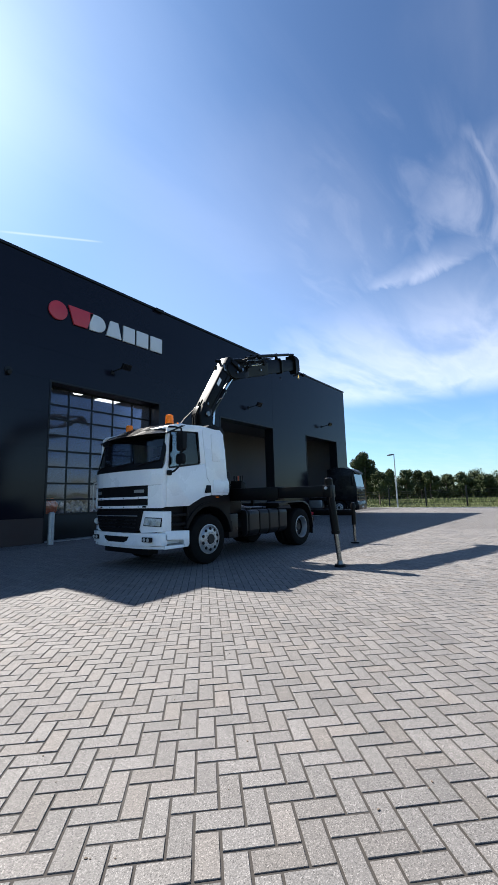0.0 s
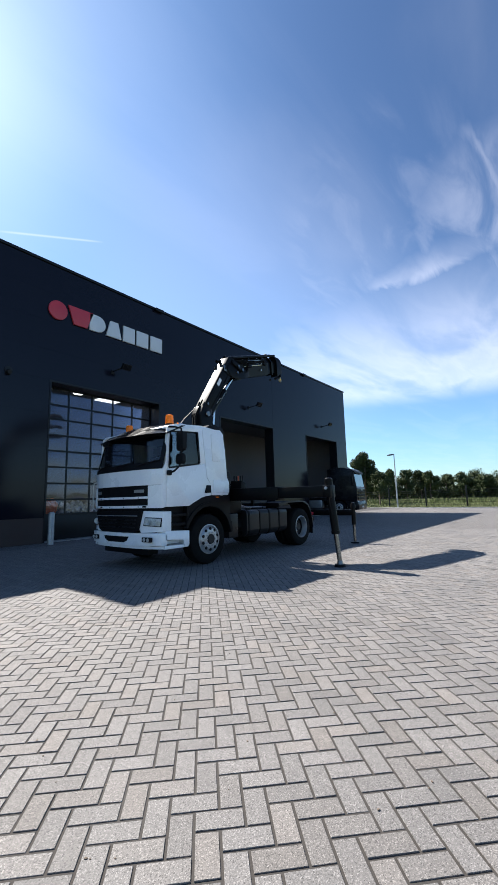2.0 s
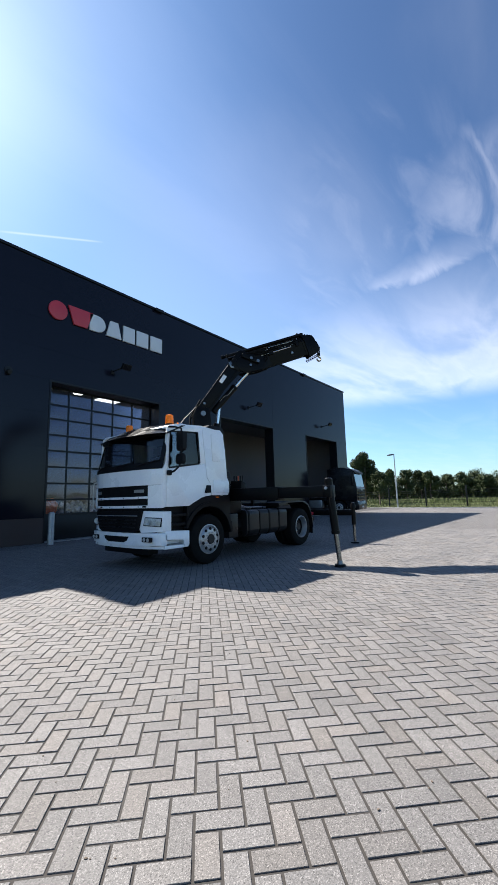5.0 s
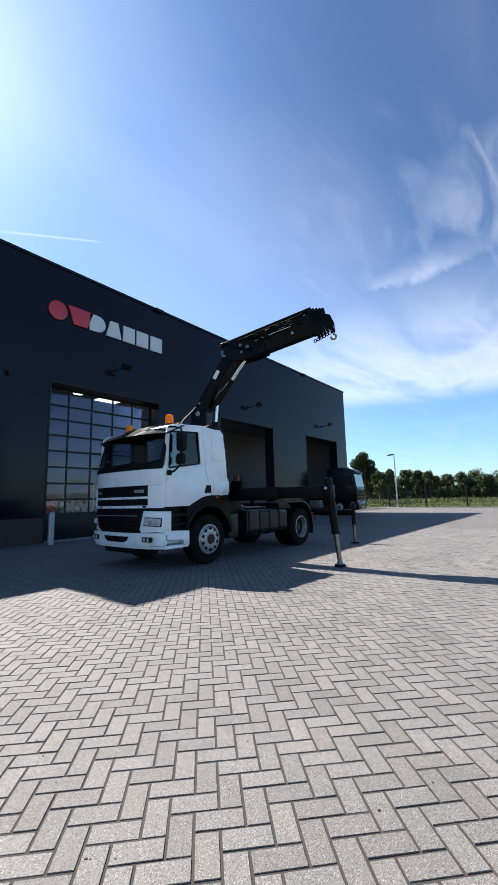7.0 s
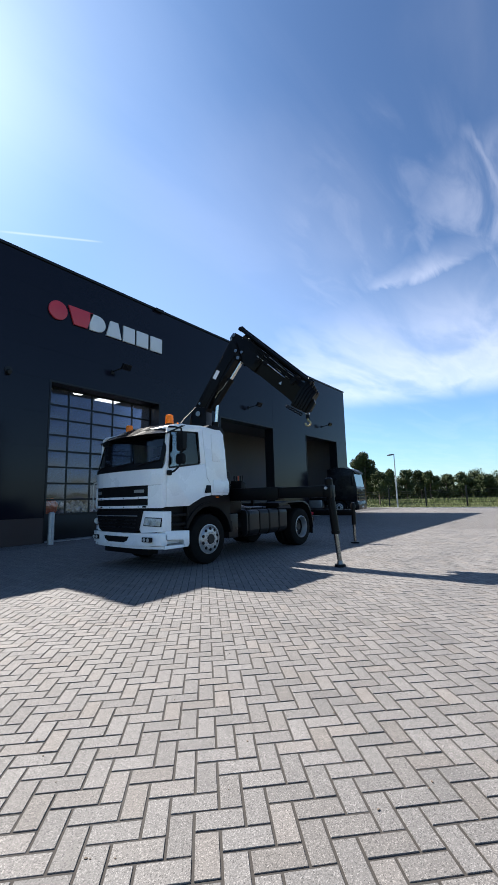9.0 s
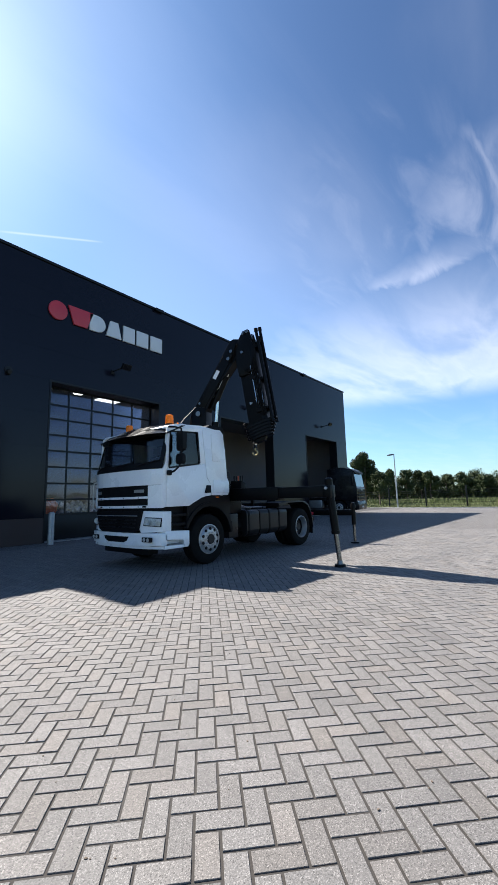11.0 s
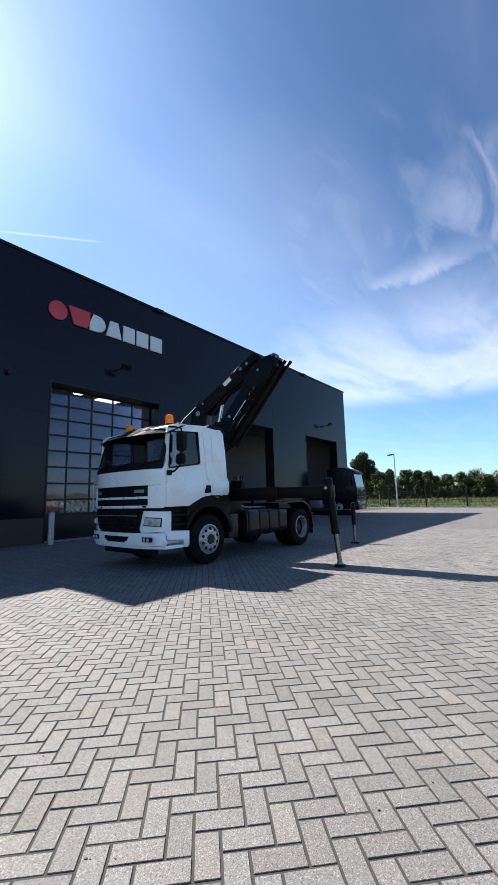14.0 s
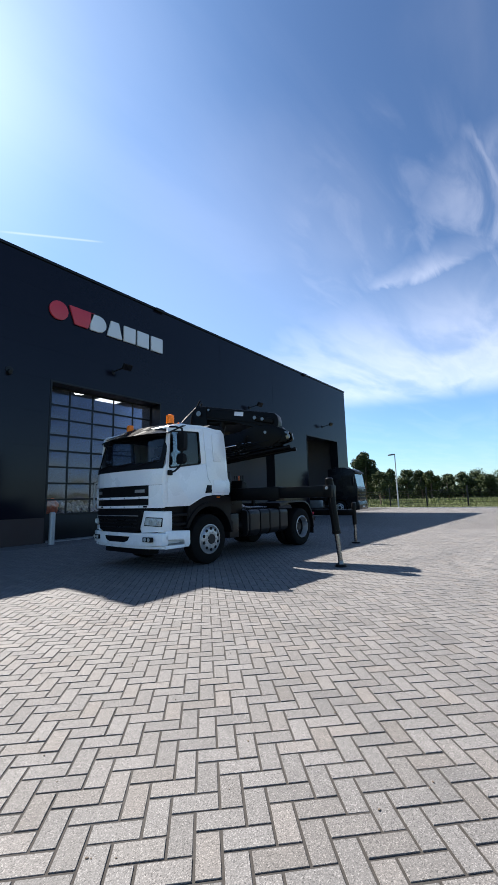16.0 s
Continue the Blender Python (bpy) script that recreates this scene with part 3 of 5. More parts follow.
def white_truck():
    e = thing("crane_truck", (6.1, TYC, 0), "white two-axle truck with dark grilles and a crane behind the cab", "truck")
    # wheels
    for x, rear in ((6.1, False), (9.83, True)):
        for y, s in ((TY0 + 0.14, -1), (TY1 - 0.14, 1)):
            wheel(e, x, y, s, rear=rear)
    for y in (TY0 + 0.47, TY1 - 0.47):
        part("inner_tyre", ring(B(), [(0.3, y - 0.14), (0.48, y - 0.14), (0.515, y - 0.1), (0.515, y + 0.1), (0.48, y + 0.14), (0.3, y + 0.14)], (9.83, 0, 0.515), "y", 32), M_RUBBER, e)
    for x in (6.1, 9.83):
        part("axle", cyl(B(), (x, TY0 + 0.25, 0.515), (x, TY1 - 0.25, 0.515), 0.08, seg=14), M_CHASSIS, e)
    part("differential", ring(B(), [(0.02, -0.3), (0.16, -0.22), (0.24, 0), (0.16, 0.22), (0.02, 0.3)], (9.83, TYC, 0.55), "y", 20), M_CHASSIS, e)
    # chassis rails and cross members
    for y in (TYC - 0.42, TYC + 0.36):
        part("chassis_rail", bx(B(), 5.1, 10.75, y, y + 0.07, 0.72, 0.99, 0.008), M_CHASSIS, e)
    for x in (6.9, 7.9, 8.9, 10.6):
        part("cross_member", bx(B(), x - 0.06, x + 0.06, TYC - 0.35, TYC + 0.36, 0.76, 0.95, 0.01), M_CHASSIS, e)
    W = 0.045
    FX = 4.86
    # cab: sides with door, quarter panel, pillars
    for ya, yb, near in ((TY0, TY0 + W, True), (TY1 - W, TY1, False)):
        door = part("door", prism(B(), ((4.965, 1.215), (5.55, 1.22), (5.66, 1.275), (5.90, 1.385), (6.03, 1.41), (6.185, 1.42), (6.185, 1.66), (6.06, 1.79), (6.02, 2.10), (4.985, 1.95)), ya, yb, "y", 0.006), M_WHITE, e, "white cab door")
        part("door_frame", prism(B(), ((4.985, 1.95), (5.015, 1.955), (5.045, 2.71), (5.02, 2.79)), ya, yb, "y", 0.003), M_WHITE, door)
        part("door_frame", prism(B(), ((5.87, 2.08), (6.02, 2.10), (5.925, 2.85), (5.80, 2.765)), ya, yb, "y", 0.004), M_WHITE, door)
        part("door_frame", prism(B(), ((5.045, 2.71), (5.80, 2.765), (5.925, 2.85), (5.02, 2.79)), ya, yb, "y", 0.004), M_WHITE, door)
        yo = ya - 0.006 if near else yb + 0.001
        # dark rubber seal with rounded corners round the side window
        loop = [(5.0, 1.99), (5.02, 1.965), (5.84, 2.085), (5.868, 2.115), (5.81, 2.74), (5.785, 2.765), (5.06, 2.715), (5.035, 2.69)]
        mid = Vector((5.43, 2.36))
        inn = [tuple(mid + (Vector(p) - mid) * 0.935) for p in loop]
        b = B()
        for k in range(8):
            j = (k + 1) % 8
            prism(b, (loop[k], loop[j], inn[j], inn[k]), yo, yo + 0.005, "y")
        part("window_seal", b, M_BLACKP, door, "black rubber window seal")
        part("side_window", prism(B(), ((5.03, 1.99), (5.85, 2.10), (5.80, 2.75), (5.05, 2.70)), ya + 0.016, ya + 0.022, "y"), G_CAB, door, "tinted side window")
        part("window_bar", prism(B(), ((5.05, 2.50), (5.83, 2.545), (5.828, 2.565), (5.05, 2.52)), ya + 0.024, ya + 0.034, "y"), M_BLACKP, door)
        part("door_handle", prism(B(), ((5.985, 1.475), (6.175, 1.48), (6.175, 1.64), (6.045, 1.64)), yo - (0.012 if near else -0.006), yo + 0.004, "y", 0.006), M_BLACKP, door, "black door handle recess")
        q = part("quarter_panel", prism(B(), ((6.195, 1.425), (6.74, 1.425), (6.78, 1.50), (6.785, 1.71), (6.70, 1.82), (6.656, 2.42), (6.60, 2.80), (6.5, 2.89), (5.935, 2.86), (6.03, 2.10), (6.072, 1.795), (6.195, 1.668)), ya, yb, "y", 0.012), M_WHITE, e, "white rear cab panel with raised fields")
        part("raised_field", prism(B(), ((6.24, 2.16), (6.48, 2.17), (6.48, 2.74), (6.44, 2.80), (6.24, 2.79), (6.19, 2.74)), (ya - 0.014) if near else yb, ya if near else yb + 0.014, "y", 0.006), M_WHITE, q)
        part("locker_lid", prism(B(), ((6.25, 1.48), (6.74, 1.49), (6.75, 1.75), (6.25, 1.76)), (ya - 0.012) if near else yb, ya if near else yb + 0.012, "y", 0.006), M_WHITE, q)
        # corner panel below the A pillar and the corner air guide
        cy0, cy1 = (ya, yb + 0.02) if near else (ya - 0.02, yb)
        part("corner_panel", prism(B(), ((4.88, 1.20), (4.962, 1.22), (4.985, 2.02), (5.02, 2.76), (4.99, 2.78), (4.94, 2.05), (4.86, 1.95)), cy0, cy1, "y", 0.012), M_WHITE, e, "white corner panel")
        # wheel arch with a raised lip, recessed step well, bumper corner with a step
        def side(d0, d1):
            """Span in y measured inwards from the cab's side."""
            return (ya + d0, ya + d1) if near else (yb - d1, yb - d0)
        pts = [(5.50, 1.215), (5.47, 0.80), (5.52, 0.76)] + arc(6.13, 0.53, 0.66, 160, 6, 16) + [(6.82, 0.62), (6.80, 1.415), (6.03, 1.405), (5.90, 1.38), (5.66, 1.27), (5.55, 1.215)]
        wa = part("wheel_arch", prism(B(), pts, *side(0.004, 0.3), "y"), M_BLACKP, e, "dark grey wheel arch panel")
        lip = arc(6.13, 0.53, 0.745, 158, 6, 18) + arc(6.13, 0.53, 0.665, 6, 158, 18)
        part("arch_lip", prism(B(), lip, *side(-0.022, 0.05), "y", 0.006), M_BLACKP, wa, "dark raised arch lip")
        part("side_marker", bx(B(), 6.34, 6.44, *side(-0.004, 0.006), 1.372, 1.392, 0.003, 1), M_AMBER, wa, "small amber side marker")
        sw = part("step_well", bx(B(), 5.0, 5.50, *side(0.13, 0.3), 0.72, 1.20), M_BLACKP, e, "black recessed step well")
        for z in (0.84, 1.02):
            part("step", bx(B(), 5.0, 5.49, *side(0.01, 0.14), z, z + 0.055, 0.012), M_BLACKP, sw, "black step tread")
        bw = part("bumper_wing", prism(B(), ((4.93, 0.585), (5.40, 0.585), (5.41, 0.42), (5.515, 0.42), (5.55, 0.47), (5.545, 0.735), (5.30, 0.745), (4.93, 0.765)), *side(-0.01, 0.25), "y", 0.016), M_WHITE, e, "white bumper corner with a step")
        part("wing_sill", prism(B(), ((4.93, 0.42), (5.408, 0.415), (5.40, 0.475), (4.93, 0.49)), *side(-0.01, 0.25), "y", 0.014), M_WHITE, bw)
        part("step_back", bx(B(), 4.95, 5.40, *side(0.13, 0.2), 0.46, 0.60), M_WHITE, bw)
        part("step_tread", bx(B(), 5.0, 5.395, *side(0.0, 0.13), 0.49, 0.505, 0.003, 1), M_TREAD, bw, "grey ribbed step tread")
    # roof, back, floor
    part("roof", prism(B(), ((5.0, 2.76), (5.9, 2.79), (6.6, 2.77), (6.5, 2.88), (5.9, 2.92), (5.25, 2.88), (5.02, 2.82)), TY0 + 0.02, TY1 - 0.02, "y", 0.03), M_WHITE, e, "white cab roof")
    part("back_wall", bx(B(), 6.56, 6.62, TY0 + 0.045, TY1 - 0.045, 1.2, 2.78), M_WHITE, e)
    part("cab_floor", bx(B(), 4.95, 6.56, TY0 + 0.05, TY1 - 0.05, 1.2, 1.26), M_BLACKP, e)
    part("roof_spoiler", prism(B(), ((6.0, 2.87), (6.55, 2.82), (6.66, 2.80), (6.66, 2.90), (6.58, 2.98), (6.2, 2.98)), TY0 + 0.03, TY1 - 0.03, "y", 0.03), M_BLACKP, e, "black rear roof cap")
    # front: bowed panels from plan-view outlines
    def bow(name, z0, z1, y0, y1, mat, depth, proud, label="", parent=e, tip=0.0, bev=0.008):
        n = 10
        out, inn = [], []
        for k in range(n + 1):
            y = y0 + (y1 - y0) * k / n
            u = abs(y - TYC) / 1.16
            x = 4.70 + 0.16 * u ** 2.6 - proud
            out.append((x, y)); inn.append((x + depth, y))
        b = B()
        prism(b, out + inn[::-1], z0, z1, "z", bev)
        return part(name, b, mat, parent, label)
    lo, hi = TY0 + 0.012, TY1 - 0.012
    bow("front_panel", 1.64, 1.95, lo, hi, M_WHITE, 0.06, 0.0, "white front panel under the windscreen")
    g1 = bow("upper_grille", 1.42, 1.63, TY0 + 0.33, TY1 - 0.12, M_BLACKP, 0.05, -0.012, "black upper grille with a chrome strip")
    for ya, yb in ((6.42, 6.68), (7.94, 8.16)):
        bow("badge", 1.50, 1.56, ya, yb, M_ALU, 0.02, 0.002, "small grey badge bar", g1, bev=0.003)
    bow("slat", 1.38, 1.425, TY0 + 0.33, TY1 - 0.12, M_WHITE, 0.05, 0.004, "white grille slat")
    bow("middle_grille", 1.255, 1.375, TY0 + 0.33, TY1 - 0.12, M_BLACKP, 0.05, -0.012, "black middle grille")
    bow("slat", 1.20, 1.25, TY0 + 0.3, TY1 - 0.05, M_WHITE, 0.05, 0.004, "white grille slat")
    bow("front_panel", 1.20, 1.635, TY0 + 0.012, TY0 + 0.325, M_WHITE, 0.06, 0.0, "white corner front panel")
    bow("front_panel", 1.20, 1.635, TY1 - 0.115, TY1 - 0.012, M_WHITE, 0.06, 0.0, "white corner front panel")
    for y in (6.55, 7.0, 7.5, 7.9):
        for z in (1.40, 1.225):
            u = abs(y - TYC) / 1.16
            x = 4.70 + 0.16 * u ** 2.6
            part("slat_bolt", cyl(B(), (x - 0.008, y, z), (x + 0.01, y, z), 0.011, seg=8), M_BLACKP, e)
    for ya, yb in ((6.34, 6.44), (7.84, 7.94)):
        bow("slat_latch", 1.21, 1.242, ya, yb, M_BLACKP, 0.02, 0.007, "small black latch", bev=0.003)
    bow("gap_strip", 1.14, 1.20, TY0 + 0.05, TY1 - 0.05, M_BLACKP, 0.05, -0.03)
    # lower grille (narrowing downwards) and lamp panels
    b = B()
    prism(b, ((6.42, 1.15), (8.0, 1.15), (7.86, 0.78), (7.74, 0.73), (6.66, 0.73), (6.54, 0.78)), 4.69, 4.78, "x", 0.012)
    lg = part("lower_grille", b, M_BLACKP, e, "black lower grille")
    for z in (0.83, 0.90, 0.97):
        part("grille_bar", bx(B(), 4.675, 4.692, 6.58 - (z - 0.83) * 0.3, 7.84 + (z - 0.83) * 0.3, z - 0.012, z + 0.012, 0.004, 1), M_BLACKC, lg)
    part("chrome_strip", bx(B(), 4.668, 4.69, 6.52, 7.92, 1.045, 1.062, 0.004, 1), M_ALU, lg, "bright strip")
    for a, c, mir in ((TY0, 6.42, False), (8.0, TY1, True)):
        b = B()
        inner = 6.42 if not mir else 8.0
        outer = TY0 if not mir else TY1
        s = 1 if not mir else -1
        pts = ((outer, 1.13), (inner + s * 0.0, 1.15), (inner + s * 0.1, 0.80), (inner + s * 0.06, 0.73), (outer, 0.75))
        prism(b, pts, 4.72, 4.92, "x", 0.015)
        for v in b.verts:
            u = abs(v.co.y - TYC) / 1.16
            v.co.x += 0.17 * u ** 4
        lp = part("lamp_panel", b, M_WHITE, e, "white headlamp panel")
        ha, hb = (outer + s * 0.03, inner - s * 0.05)
        b = prism(B(), ((ha - s * 0.012, 1.014), (hb + s * 0.004, 1.03), (hb + s * 0.05, 0.862), (ha + s * 0.005, 0.836)), 4.716, 4.76, "x", 0.02)
        for v in b.verts:
            u = abs(v.co.y - TYC) / 1.16
            v.co.x += 0.17 * u ** 4 - 0.005
        part("lamp_bezel", b, M_BLACKP, lp, "black lamp surround")
        b = B()
        prism(b, ((ha, 1.0), (hb, 1.015), (hb + s * 0.03, 0.875), (ha + s * 0.02, 0.85)), 4.712, 4.76, "x", 0.018)
        for v in b.verts:
            u = abs(v.co.y - TYC) / 1.16
            v.co.x += 0.17 * u ** 4 - 0.006
        hl = part("headlight", b, M_LAMP, lp, "clear headlamp with chrome reflectors")
        for k in (0.30, 0.72):
            yc = ha + (hb - ha) * k
            u = abs(yc - TYC) / 1.16
            xx = 4.706 + 0.17 * u ** 4
            part("reflector", ring(B(), [(0.06, xx - 0.006), (0.056, xx - 0.018), (0.042, xx - 0.010), (0.012, xx - 0.004)], (0, yc, 0.932), "x", 18), M_LAMP, hl)
    # bumper
    bow("bumper", 0.49, 0.725, TY0 - 0.01, TY1 + 0.01, M_WHITE, 0.16, 0.03, "white front bumper", bev=0.03)
    bow("bumper_lip", 0.43, 0.485, TY0 + 0.03, TY1 - 0.03, M_WHITE, 0.12, -0.01, "white bumper lower edge", bev=0.012)
    b = prism(B(), ((6.78, 0.655), (7.62, 0.655), (7.56, 0.575), (7.46, 0.54), (6.94, 0.54), (6.84, 0.575)), 4.66, 4.70, "x", 0.01)
    part("bumper_intake", b, M_BLACKP, e, "black bumper intake")
    for yc in (6.27, 8.03):
        fl = part("fog_lamp", bx(B(), 4.70, 4.76, yc - 0.13, yc + 0.13, 0.565, 0.655, 0.012), M_BLACKP, e, "black fog lamp housing")
        for d in (-0.06, 0.05):
            part("lens", cyl(B(), (4.692, yc + d, 0.61), (4.702, yc + d, 0.61), 0.036, seg=14), M_LAMP, fl)
    part("underguard", bx(B(), 4.86, 5.1, TYC - 0.75, TYC + 0.75, 0.3, 0.46, 0.02), M_BLACKP, e)
    for s, y in ((1, TY1), (-1, TY0)):
        if s > 0:
            part("grab_handle", tube(B(), ((4.92, y + 0.0, 1.78), (4.86, y + 0.09, 1.76), (4.85, y + 0.1, 1.5), (4.86, y + 0.1, 1.2), (4.92, y + 0.02, 1.12)), 0.018), M_ALU, e, "grey grab handle")
    part("grab_rail", tube(B(), ((5.9, TYC + 0.5, 1.3), (5.9, TYC + 0.5, 2.3), (5.9, TYC + 0.1, 2.38), (5.9, TYC - 0.1, 2.38)), 0.02), M_BLACKP, e)
    # windscreen, surround, visor, wipers
    n = 10
    def screen_pt(y, z, off=0.0):
        u = abs(y - TYC) / 1.16
        return (4.70 + 0.16 * u ** 2.6 + (z - 1.95) * 0.26 + off, y, z)
    b = B()
    g = [[b.verts.new(screen_pt(TY0 + 0.09 + (TY1 - TY0 - 0.18) * k / n, z, 0.012)) for k in range(n + 1)] for z in (2.0, 2.35, 2.74)]
    for r0, r1 in zip(g, g[1:]):
        for k in range(n):
            b.faces.new((r0[k], r0[k + 1], r1[k + 1], r1[k]))
    part("windscreen", b, G_CAB, e, "large bowed windscreen")
    def strip(z0, z1, y0, y1, off, t=0.02):
        b = B()
        rows = []
        for o in (off, off + t):
            for z in (z0, z1):
                rows.append([b.verts.new(screen_pt(y0 + (y1 - y0) * k / n, z, o)) for k in range(n + 1)])
        for i, j in ((0, 1), (1, 3), (3, 2), (2, 0)):
            for k in range(n):
                b.faces.new((rows[i][k], rows[i][k + 1], rows[j][k + 1], rows[j][k]))
        for k in (0, n):
            b.faces.new((rows[0][k], rows[1][k], rows[3][k], rows[2][k]))
        return b
    sw = part("windscreen_seal", strip(1.95, 2.09, TY0 + 0.02, TY1 - 0.02, -0.004), M_BLACKP, e, "black windscreen surround")
    part("seal_side", strip(1.95, 2.76, TY0 + 0.015, TY0 + 0.10, -0.006), M_BLACKP, sw)
    part("seal_side", strip(1.95, 2.76, TY1 - 0.10, TY1 - 0.015, -0.006), M_BLACKP, sw)
    part("seal_top", strip(2.62, 2.78, TY0 + 0.02, TY1 - 0.02, -0.002), M_BLACKP, sw)
    for y, ang in ((6.6, 0.55), (7.35, 0.6), (8.05, 0.5)):
        part("wiper", tube(B(), (screen_pt(y, 2.02, -0.03), screen_pt(y - 0.2, 2.07, -0.04), screen_pt(y - ang, 2.12, -0.02)), 0.012, 6), M_BLACKP, e)
    b = B()
    vis = []
    for k in range(n + 1):
        y = TY0 - 0.02 + (TY1 - TY0 + 0.04) * k / n
        u = abs(y - TYC) / 1.18
        x = 4.70 + 0.24 * u ** 2.6
        vis.append([b.verts.new(p) for p in ((x, y, 2.655), (x + 0.03, y, 2.64), (x + 0.50, y, 2.86), (x + 0.44, y, 2.905 - 0.05 * u ** 4))])
    for p, q2 in zip(vis, vis[1:]):
        for k in range(4):
            b.faces.new((p[k], q2[k], q2[(k + 1) % 4], p[(k + 1) % 4]))
    b.faces.new(vis[0]); b.faces.new(vis[-1][::-1])
    part("sun_visor", b, M_VISOR, e, "smoked dark sun visor")
    # mirrors on the near side and the far side
    def rounded(y0, y1, z0, z1, r, x0, x1, bev=0.014):
        pts = []
        for cy, cz, a in ((y1 - r, z1 - r, 0), (y0 + r, z1 - r, 90), (y0 + r, z0 + r, 180), (y1 - r, z0 + r, 270)):
            pts += [(cy + r * math.cos(radians(a + 18 * k)), cz + r * math.sin(radians(a + 18 * k))) for k in range(6)]
        return prism(B(), pts, x0, x1, "x", bev)
    for y, s in ((TY0, -1), (TY1, 1)):
        inset = 0.09 if s < 0 else 0.02
        ya, yb = sorted((y + s * inset, y + s * (inset + 0.2)))
        mi = part("mirror", rounded(ya, yb, 2.295, 2.685, 0.05, 5.13, 5.22), M_BLACKP, e, "black mirror housing")
        part("wide_mirror", rounded(ya, yb, 2.03, 2.24, 0.06, 5.11, 5.20), M_BLACKP, mi)
        part("mirror_arm", tube(B(), ((5.0, y, 2.78), (5.08, y + s * 0.1, 2.775), (5.17, y + s * 0.19, 2.74), (5.175, y + s * 0.19, 2.5), (5.16, y + s * 0.19, 2.1), (5.13, y + s * 0.17, 1.99), (5.07, y + s * 0.1, 1.9), (5.02, y + s * 0.04, 1.875), (5.0, y, 1.87)), 0.02), M_BLACKP, mi)
        part("arm_foot", bx(B(), 4.96, 5.06, *sorted((y, y + s * 0.05)), 1.82, 1.92, 0.015), M_BLACKP, mi)
        part("mirror_glass", bx(B(), 5.22, 5.224, ya + 0.02, yb - 0.02, 2.32, 2.66), M_CHROME, mi)
    part("kerb_mirror", rounded(7.62, 7.86, 2.53, 2.63, 0.04, 4.72, 4.80), M_BLACKP, e, "black front mirror")
    # cab inside
    part("dashboard", bx(B(), 4.95, 5.32, TY0 + 0.08, TY1 - 0.08, 1.55, 1.98, 0.06), M_BLACKP, e)
    part("steering_wheel", ring(B(), [(0.22, -0.015), (0.235, 0.0), (0.22, 0.015), (0.205, 0), (0.22, -0.015)], (5.45, TYC + 0.55, 1.98), "z", 24), M_BLACKP, e)
    for y in (TYC - 0.55, TYC + 0.55):
        part("seat", bx(B(), 5.65, 6.15, y - 0.26, y + 0.26, 1.5, 1.68, 0.05), M_SEAT, e, "dark fabric cab seat")
        part("seat_back", bx(B(), 6.05, 6.2, y - 0.25, y + 0.25, 1.68, 2.4, 0.05), M_SEAT, e)
        part("head_rest", bx(B(), 6.06, 6.17, y - 0.14, y + 0.14, 2.42, 2.62, 0.04), M_SEAT, e)
    part("inner_lining", bx(B(), 6.5, 6.55, TY0 + 0.06, TY1 - 0.06, 1.26, 2.75), M_SEAT, e)
    part("headlining", bx(B(), 5.12, 6.5, TY0 + 0.06, TY1 - 0.06, 2.735, 2.752), M_SEAT, e, "dark cab headlining")
    # roof lights
    for x, y in ((5.34, 6.36), (5.45, 7.94)):
        bc = part("beacon", cyl(B(), (x, y, 2.93), (x, y, 3.11), 0.085, 0.078, 20), M_AMBER, e, "amber rotating beacon")
        part("beacon_base", cyl(B(), (x, y, 2.85), (x, y, 2.93), 0.09, seg=20), M_BLACKP, bc)
        part("beacon_top", cyl(B(), (x, y, 3.11), (x, y, 3.125), 0.078, 0.05, seg=20), M_AMBER, bc)
    part("antenna", tube(B(), ((5.55, 6.35, 2.88), (5.75, 6.35, 3.1), (6.1, 6.35, 3.42)), 0.008, 6), M_BLACKP, e)
    part("air_horn", cyl(B(), (5.5, 6.3, 2.93), (5.95, 6.3, 2.93), 0.05, 0.02, 14), M_CHROME, e, "chrome air horn")
    part("air_horn", cyl(B(), (5.55, 6.45, 2.93), (5.95, 6.45, 2.93), 0.04, 0.02, 14), M_CHROME, e, "chrome air horn")
    # tanks and boxes along the chassis
    part("battery_box", bx(B(), 6.80, 7.12, TY0 + 0.04, TY0 + 0.58, 0.46, 1.0, 0.02), M_TANK, e, "dark battery box")
    part("box_latch", bx(B(), 6.86, 6.89, TY0 + 0.02, TY0 + 0.04, 0.70, 0.84, 0.006, 1), M_CHASSIS, e)
    part("air_tank", cyl(B(), (7.15, TY0 + 0.3, 0.70), (7.40, TY0 + 0.3, 0.70), 0.15, seg=20), M_CHASSIS, e, "black air tank")
    for x0, x1, straps in ((7.43, 7.93, (7.52,)), (7.97, 9.18, (8.36, 8.80))):
        y0, y1 = TY0 + 0.03, TY0 + 0.60
        b = prism(B(), ((y0 + 0.10, 0.44), (y1, 0.44), (y1, 1.06), (y0 + 0.07, 1.06), (y0 + 0.02, 1.03), (y0, 0.96), (y0, 0.58), (y0 + 0.03, 0.50)), x0, x1, "x", 0.014)
        tk = part("tank", b, M_TANK, e, "dark grey fuel tank")
        for x in straps:
            b = prism(B(), ((y0 + 0.092, 0.43), (y1, 0.43), (y1, 1.07), (y0 + 0.066, 1.07), (y0 + 0.012, 1.038), (y0 - 0.01, 0.962), (y0 - 0.01, 0.576), (y0 + 0.022, 0.492)), x - 0.03, x + 0.03, "x", 0.004)
            part("strap", b, M_CHASSIS, tk, "black tank strap")
        part("filler_cap", cyl(B(), (x1 - 0.2, y0 + 0.2, 1.06), (x1 - 0.2, y0 + 0.2, 1.10), 0.06, seg=16), M_CHASSIS, tk)
